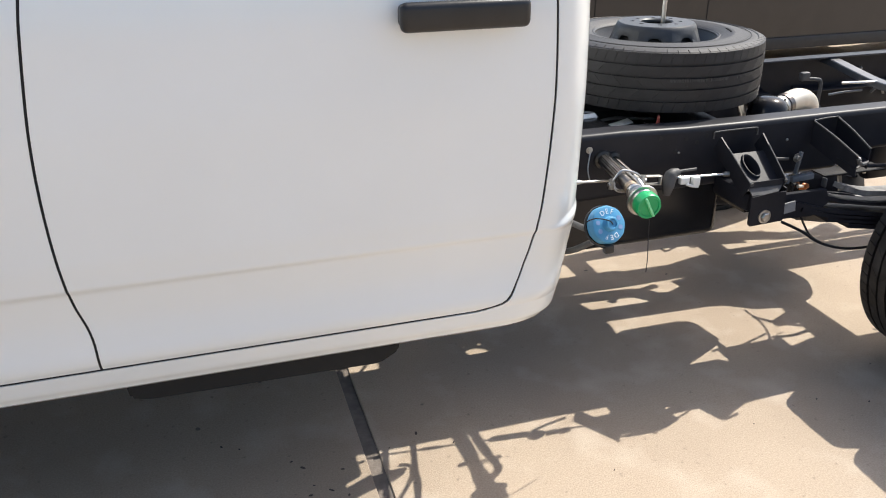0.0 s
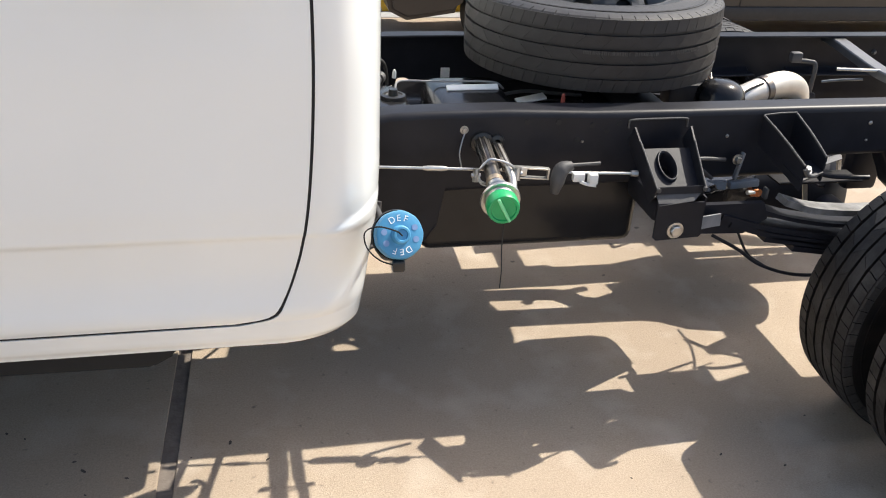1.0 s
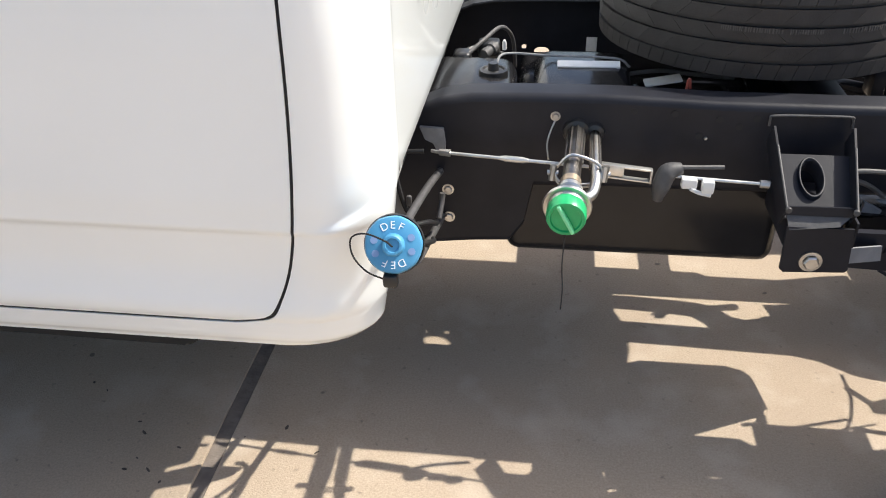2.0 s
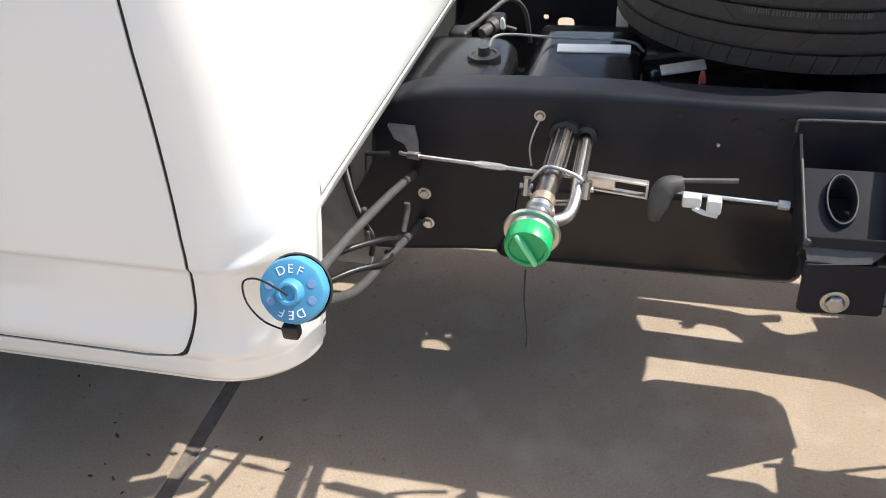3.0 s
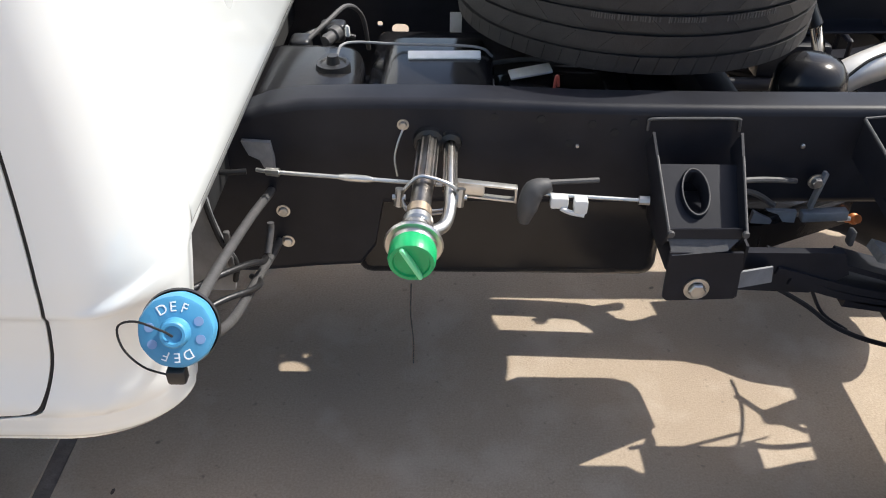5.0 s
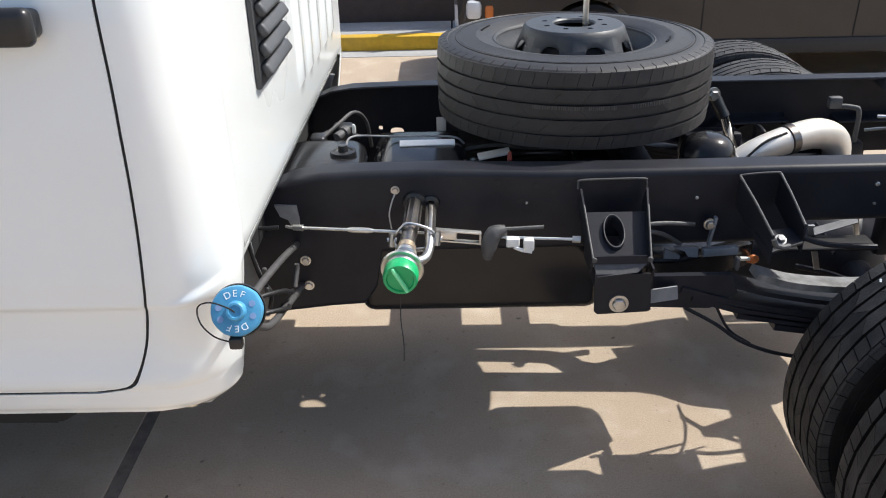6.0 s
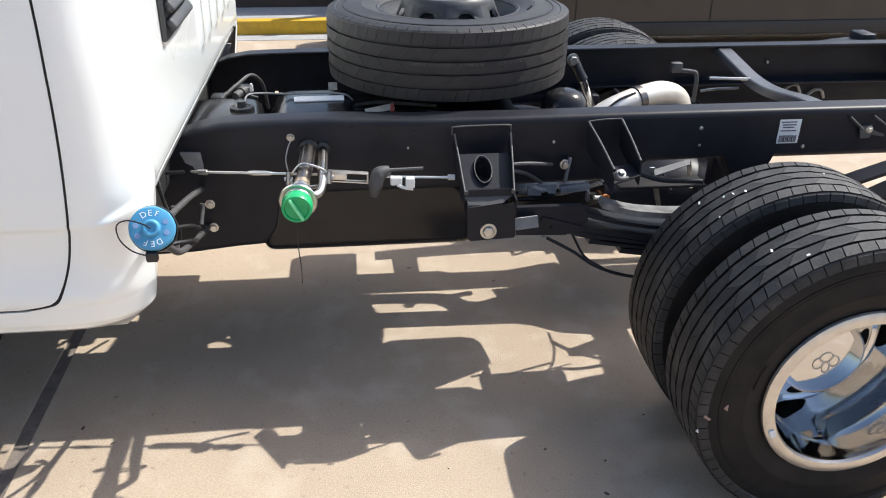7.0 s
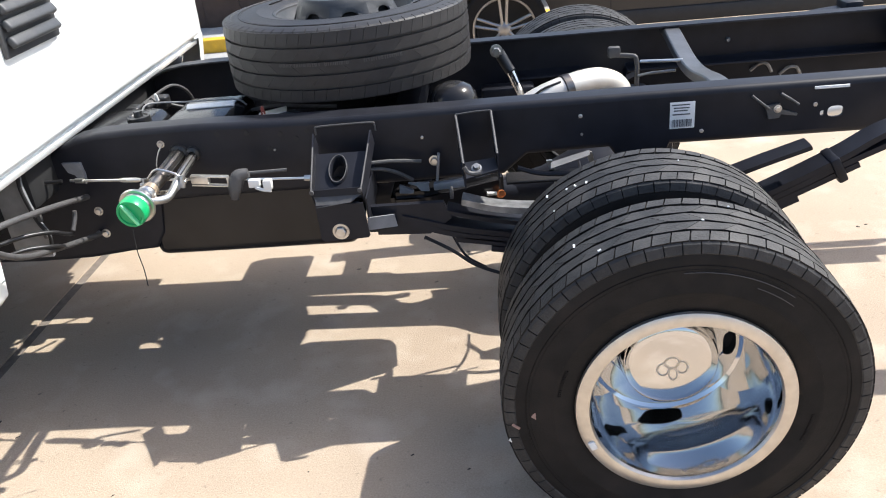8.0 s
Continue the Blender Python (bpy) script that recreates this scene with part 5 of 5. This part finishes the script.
part("red_wire", tube(B(), [(0.552, -0.345, 0.865), (0.553, -0.345, 0.885), (0.556, -0.345, 0.893), (0.560, -0.343, 0.870)], 0.0032, 6), REDWIRE, truck)
bm = B()
box(bm, (0.366, FAR - 0.0105, 0.712), (0.034, 0.003, 0.060), 0.001)
part("sticker", bm, PAPER, truck, "small white rail sticker")

# Dark fill added under the far rail to close off bright ground.
part("dark_fill", box(B(), (2.5, FAR + 0.006, 0.645), (1.42, 0.012, 0.13), 0.004), FRAME, truck)
for x, z in ((2.25, 0.690), (2.36, 0.668)):
    part("rail_hook", tube(B(), [(x - 0.03, FAR - 0.015, z - 0.025), (x, FAR - 0.018, z), (x + 0.03, FAR - 0.018, z - 0.002), (x + 0.05, FAR - 0.015, z - 0.035)], 0.006, 8, 3), SCUFF, truck, "small grey hook on the rail")
part("rail_stud", lathe(B(), [(0.010, -0.001), (0.010, 0.006), (0.006, 0.012), (0, 0.012)], aim((2.13, FAR - 0.008, 0.79), (0, -1, 0)), 10), SCUFF, truck)

# Unseen block, its outline cut to cast the dark patch on the ground.
bm = prism(B(), [(0.915, -0.105), (1.205, -0.105), (1.245, -0.135), (1.268, -0.295), (1.025, -0.412), (0.915, -0.412)], Matrix.Translation((0, 0, 0.505)), 0.10)
bmesh.ops.bevel(bm, geom=bm.edges[:], offset=0.018, segments=3, affect="EDGES")
part("shadow_block", bm, TANK, truck, "black block added between the rails to cast a shadow")
# Unseen boxes beyond the far rail, sized for the shadows they cast.
part("far_shade_box", box(B(), (0.71, 0.475, 0.56), (0.22, 0.20, 0.10), 0.02, seg=3), TANK, truck, "unseen black box added for its shadow")
part("far_shade_bar", box(B(), (1.05, 0.475, 0.56), (0.06, 0.20, 0.08), 0.012), FRAME, truck, "unseen black bar added for its shadow")
# Added blocks inside the far rail that only shade the ground.
part("rail_shade_block", box(B(), (1.30, 0.325, 0.66), (0.20, 0.085, 0.10), 0.015), FRAME, truck, "black block added inside the far rail for its shadow")
part("axle_shade_block", box(B(), (1.70, 0.320, 0.63), (0.24, 0.085, 0.08), 0.015), FRAME, truck, "second black block added inside the far rail for its shadow")
# Hidden tube added to darken a strip of ground below the far rail.
part("shadow_line", tube(B(), [(-0.7, 0.270, 0.585), (0.6, 0.272, 0.600), (1.4, 0.272, 0.600), (2.3, 0.272, 0.590)], 0.018, 12), FRAME, truck, "hidden black tube added for its shadow strip")
# Black block added to hide bright ground behind the tank.
part("gap_filler", box(B(), (0.858, 0.015, 0.65), (0.116, 0.63, 0.10), 0.012), FRAME, truck, "black block added to close a bright gap behind the tank")

for c, size, mt, lab in (((1.313, -1.2275, 0.388), (0.024, 0.002, 0.016), MUD, "dried red-brown mark"), ((1.264, -1.2235, 0.360), (0.022, 0.002, 0.007), MUD, "dried red-brown mark"),
                         ((1.260, -1.2165, 0.309), (0.032, 0.002, 0.011), PAPER, "pale scuff mark")):
    bm = B()
    box(bm, c, size, 0.001, Euler((0, radians(38), 0)).to_matrix())
    part("tyre_mark", bm, mt, truck, lab)
for r, first, last in ((0.338, 52, 93), (0.322, 50, 66)):
    arc = [(AXLE_X + r * math.cos(radians(a)), -1.2288 if r > 0.33 else -1.2303, AXLE_Z + r * math.sin(radians(a))) for a in span(first, last, 2.0)]
    part("tyre_mark", tube(B(), arc, 0.0010, 6, 1), HOSE, truck, "pale scuff line on the sidewall")
rnd = random.Random(3)
bm = B()
for k in range(10):
    a = radians(rnd.uniform(70, 132))
    y = rnd.choice((OUT_Y, IN_Y)) + rnd.uniform(-0.08, 0.08)
    s = rnd.uniform(0.0025, 0.0052)
    box(bm, (AXLE_X + (TYRE_R * 1.02 + 0.001) * math.cos(a), y, AXLE_Z + (TYRE_R * 1.02 + 0.001) * math.sin(a)), (s * 1.6, s, 0.002), 0, Euler((0, math.pi / 2 - a, rnd.uniform(0, 3))).to_matrix())
part("tread_crumbs", bm, PAPER, truck, "pale crumbs stuck on the tread", kind="stuff")

# ---- spare wheel ----
spare = thing("spare_wheel", "spare wheel with black tyre lying flat on the frame rails", "wheel")
bm = lathe(B(), tyre_shape(TYRE_R, TYRE_W, RIM_R), None, 96)
part("tyre", bm, SPARE_RUBBER, spare, "black rubber tyre")
part("sidewall_relief", sidewall_relief(), RUBBER, spare, kind="stuff")
part("tread", tread(TYRE_R, TYRE_W, 66, 0.7), SPARE_RUBBER, spare, sharp=20, kind="stuff")
for s in (-1, 1):
    part("shoulder", shoulder_cuts(TYRE_R, TYRE_W, s), SPARE_RUBBER, spare, sharp=20, kind="stuff")
rim = [(0.236, 0.088), (0.240, 0.098), (0.236, 0.104), (0.228, 0.102), (0.222, 0.090), (0.215, 0.070), (0.205, 0.060), (0.198, 0.030), (0.194, -0.04), (0.205, -0.09), (0.236, -0.10)]
part("rim", lathe(B(), rim, None, 80), STEELWHEEL, spare, "dark grey steel rim")
bm = B()
holed_disc(bm, 0.150, 0.128, 0.197, 0.020, 8, 0.1675, 0.030, 0.0135, 0.012, radians(14))
part("rim_disc", bm, STEELWHEEL, spare, "steel wheel cone with oval holes", sharp=60)
# Dark cone behind the holes so that they look shaded.
part("rim_shade", lathe(B(), [(0.140, 0.10), (0.152, 0.070), (0.190, -0.02)], None, 48), MATTBLACK, spare)
bm = B()
lathe(bm, [(0.1505, 0.127), (0.147, 0.138), (0.139, 0.145)], None, 64)
lathe(bm, [(0.064, 0.147), (0.059, 0.143), (0.058, 0.135)], None, 64)
holed_disc(bm, 0.064, 0.147, 0.139, 0.145, 8, 0.089, 0.0080, 0.0080, 0.008, radians(22.5))
part("rim_hat", bm, STEELWHEEL, spare, "flat wheel centre with open stud holes")
part("tie_rod", tube(B(), [(0.035, 0.01, -0.08), (0.035, 0.01, 0.225)], 0.0085, 12), ZINC, spare, "threaded bright tie-down rod")
bm = B()
rnd = random.Random(8)
for start, count in ((247, 24), (268, 14), (284, 18)):
    a = radians(start)
    for k in range(count):
        w = rnd.uniform(0.002, 0.004)
        a += (w + rnd.choice((0.002, 0.004))) / TYRE_R
        box(bm, (TYRE_R * math.cos(a), TYRE_R * math.sin(a), 0.010), (0.0010, w, rnd.uniform(0.009, 0.012)), 0, Euler((0, 0, a + rnd.uniform(-0.2, 0.2))).to_matrix())
part("tread_print", bm, HOSE, spare, "faint pale printed marks on the tread", kind="stuff")
spare.matrix_basis = pose(0.772, 0.085, 0.868 + TYRE_W / 2 * 1.02, -0.6, 0, 0) @ Matrix.Scale(1.02, 4)


# ---- parked car, post ----
def parked_car():
    car = thing("parked_car", "dark glossy car parked behind the truck", "car")
    y0, y1 = 3.05, 4.36
    fw, rw = 1.322, 5.95

    def arch(cx, r=0.37, n=14):
        return [(cx + r * math.cos(math.pi * k / n), 0.32 + r * math.sin(math.pi * k / n)) for k in range(n + 1)]

    low = [(7.0, 0.34), *[(x, z) for x, z in arch(rw)], *[(x, z) for x, z in arch(fw)], (0.62, 0.27), (0.50, 0.33), (0.46, 0.50), (0.50, 0.66), (0.62, 0.74), (1.3, 0.86), (2.0, 0.92), (7.05, 0.98), (7.15, 0.85), (7.12, 0.45)]
    bm = prism(B(), low, wall_xz(y1), y1 - y0)
    bmesh.ops.bevel(bm, geom=[e for e in bm.edges if abs(e.verts[0].co.y - e.verts[1].co.y) < 1e-6], offset=0.035, segments=3, affect="EDGES")
    body = part("body", bm, CARPAINT, car, "dark glossy body")
    bm = prism(B(), [(1.75, 0.90), (2.55, 1.38), (4.0, 1.42), (4.75, 0.96)], wall_xz(y1 - 0.1), y1 - y0 - 0.22)
    part("cabin", bm, GLASS, car, "dark glazed cabin")
    bm = prism(B(), [(2.5, 1.37), (2.6, 1.44), (3.9, 1.47), (4.05, 1.41)], wall_xz(y1 - 0.1), y1 - y0 - 0.22)
    part("roof", bm, CARPAINT, car)
    bm = B()
    box(bm, (3.58, y0 - 0.004, 0.33), (3.7, 0.03, 0.10), 0.012)
    part("sill_trim", bm, DARKTRIM, car)
    for x in (2.05, 3.05):
        bm = B()
        box(bm, (x, y0 - 0.001, 0.66), (0.007, 0.006, 0.60))
        part("door_seam", bm, MATTBLACK, car)
    bm = B()
    box(bm, (0.56, y0 + 0.05, 0.60), (0.10, 0.16, 0.12), 0.03)
    part("headlamp", bm, LAMP, car, "clear headlamp")
    bm = B()
    box(bm, (0.66, y0 + 0.01, 0.585), (0.06, 0.05, 0.09), 0.02)
    part("turn_signal", bm, AMBER, car, "orange turn signal")
    for cx in (fw, rw):
        w = new("wheel")
        w.parent = car
        part("tyre", lathe(B(), tyre_shape(0.315, 0.21, 0.215), None, 64), RUBBER, w, "black tyre")
        part("rim", lathe(B(), [(0.222, 0.085), (0.226, 0.094), (0.215, 0.096), (0.205, 0.085), (0.20, -0.05), (0.0, -0.06)], None, 64), DARKTRIM, w, "dark rim well")
        bm = B()
        lathe(bm, [(0.226, 0.088), (0.222, 0.098), (0.210, 0.098), (0.204, 0.085)], None, 64)
        lathe(bm, [(0.05, 0.05), (0.05, 0.078), (0.035, 0.088), (0, 0.09)], None, 32)
        for k in range(5):
            for d in (-0.13, 0.13):
                a = radians(90 + 72 * k)
                p0 = Vector((0.035 * math.cos(a + 3 * d), 0.035 * math.sin(a + 3 * d), 0.075))
                p1 = Vector((0.210 * math.cos(a + d), 0.210 * math.sin(a + d), 0.082))
                part("spoke", tube(B(), [p0, p1], 0.012, 8), ALLOY, w)
        part("rim_face", bm, ALLOY, w, "grey alloy rim edge and hub")
        w.matrix_basis = aim((cx, y0 + 0.085, 0.315), (0, -1, 0))
    return car


parked_car()


def litter():
    """Scraps of leaf and grit on the concrete."""
    rnd = random.Random(21)
    bm = B()
    spots = [(-0.796, -0.721), (-0.680, -0.763), (-0.729, -0.846), (-0.683, -0.881), (-0.791, -0.85), (-0.418, -0.661), (-0.314, -0.741), (-1.03, -0.543), (0.960, -0.895), (1.124, -0.961), (1.09, -1.09), (2.683, 0.364), (2.72, 0.38)]
    spots += [(rnd.uniform(-1.6, 3.4), rnd.uniform(-1.5, -0.5)) for k in range(26)]
    for k, (x, y) in enumerate(spots):
        r = rnd.uniform(0.004, 0.008) if k < 13 else rnd.uniform(0.002, 0.005)
        a = rnd.uniform(0, 6.3)
        lathe(bm, [(r, 0.0), (r * 0.8, r * 0.3), (0.0, r * 0.45)], Matrix.Translation((x, y, 0.0003)) @ Matrix.Rotation(a, 4, "Z") @ Matrix.Diagonal((1.3, rnd.uniform(0.35, 0.8), 1, 1)), 7)
    part("scraps", bm, MUD_DARK, thing("litter", "dark scraps of leaf and grit on the concrete", "litter", kind="stuff"))


litter()
post = thing("bollard", "white post with a dark band at the kerb", "bollard")
part("post", lathe(B(), [(0.055, 0.0), (0.055, 0.85), (0.045, 0.89), (0.0, 0.90)], Matrix.Translation((0.50, 4.80, 0.116)), 24), POSTWHITE, post)
part("band", lathe(B(), [(0.058, 0.20), (0.058, 0.30), (0.055, 0.301)], Matrix.Translation((0.50, 4.80, 0.116)), 24), INK, post, "black band")
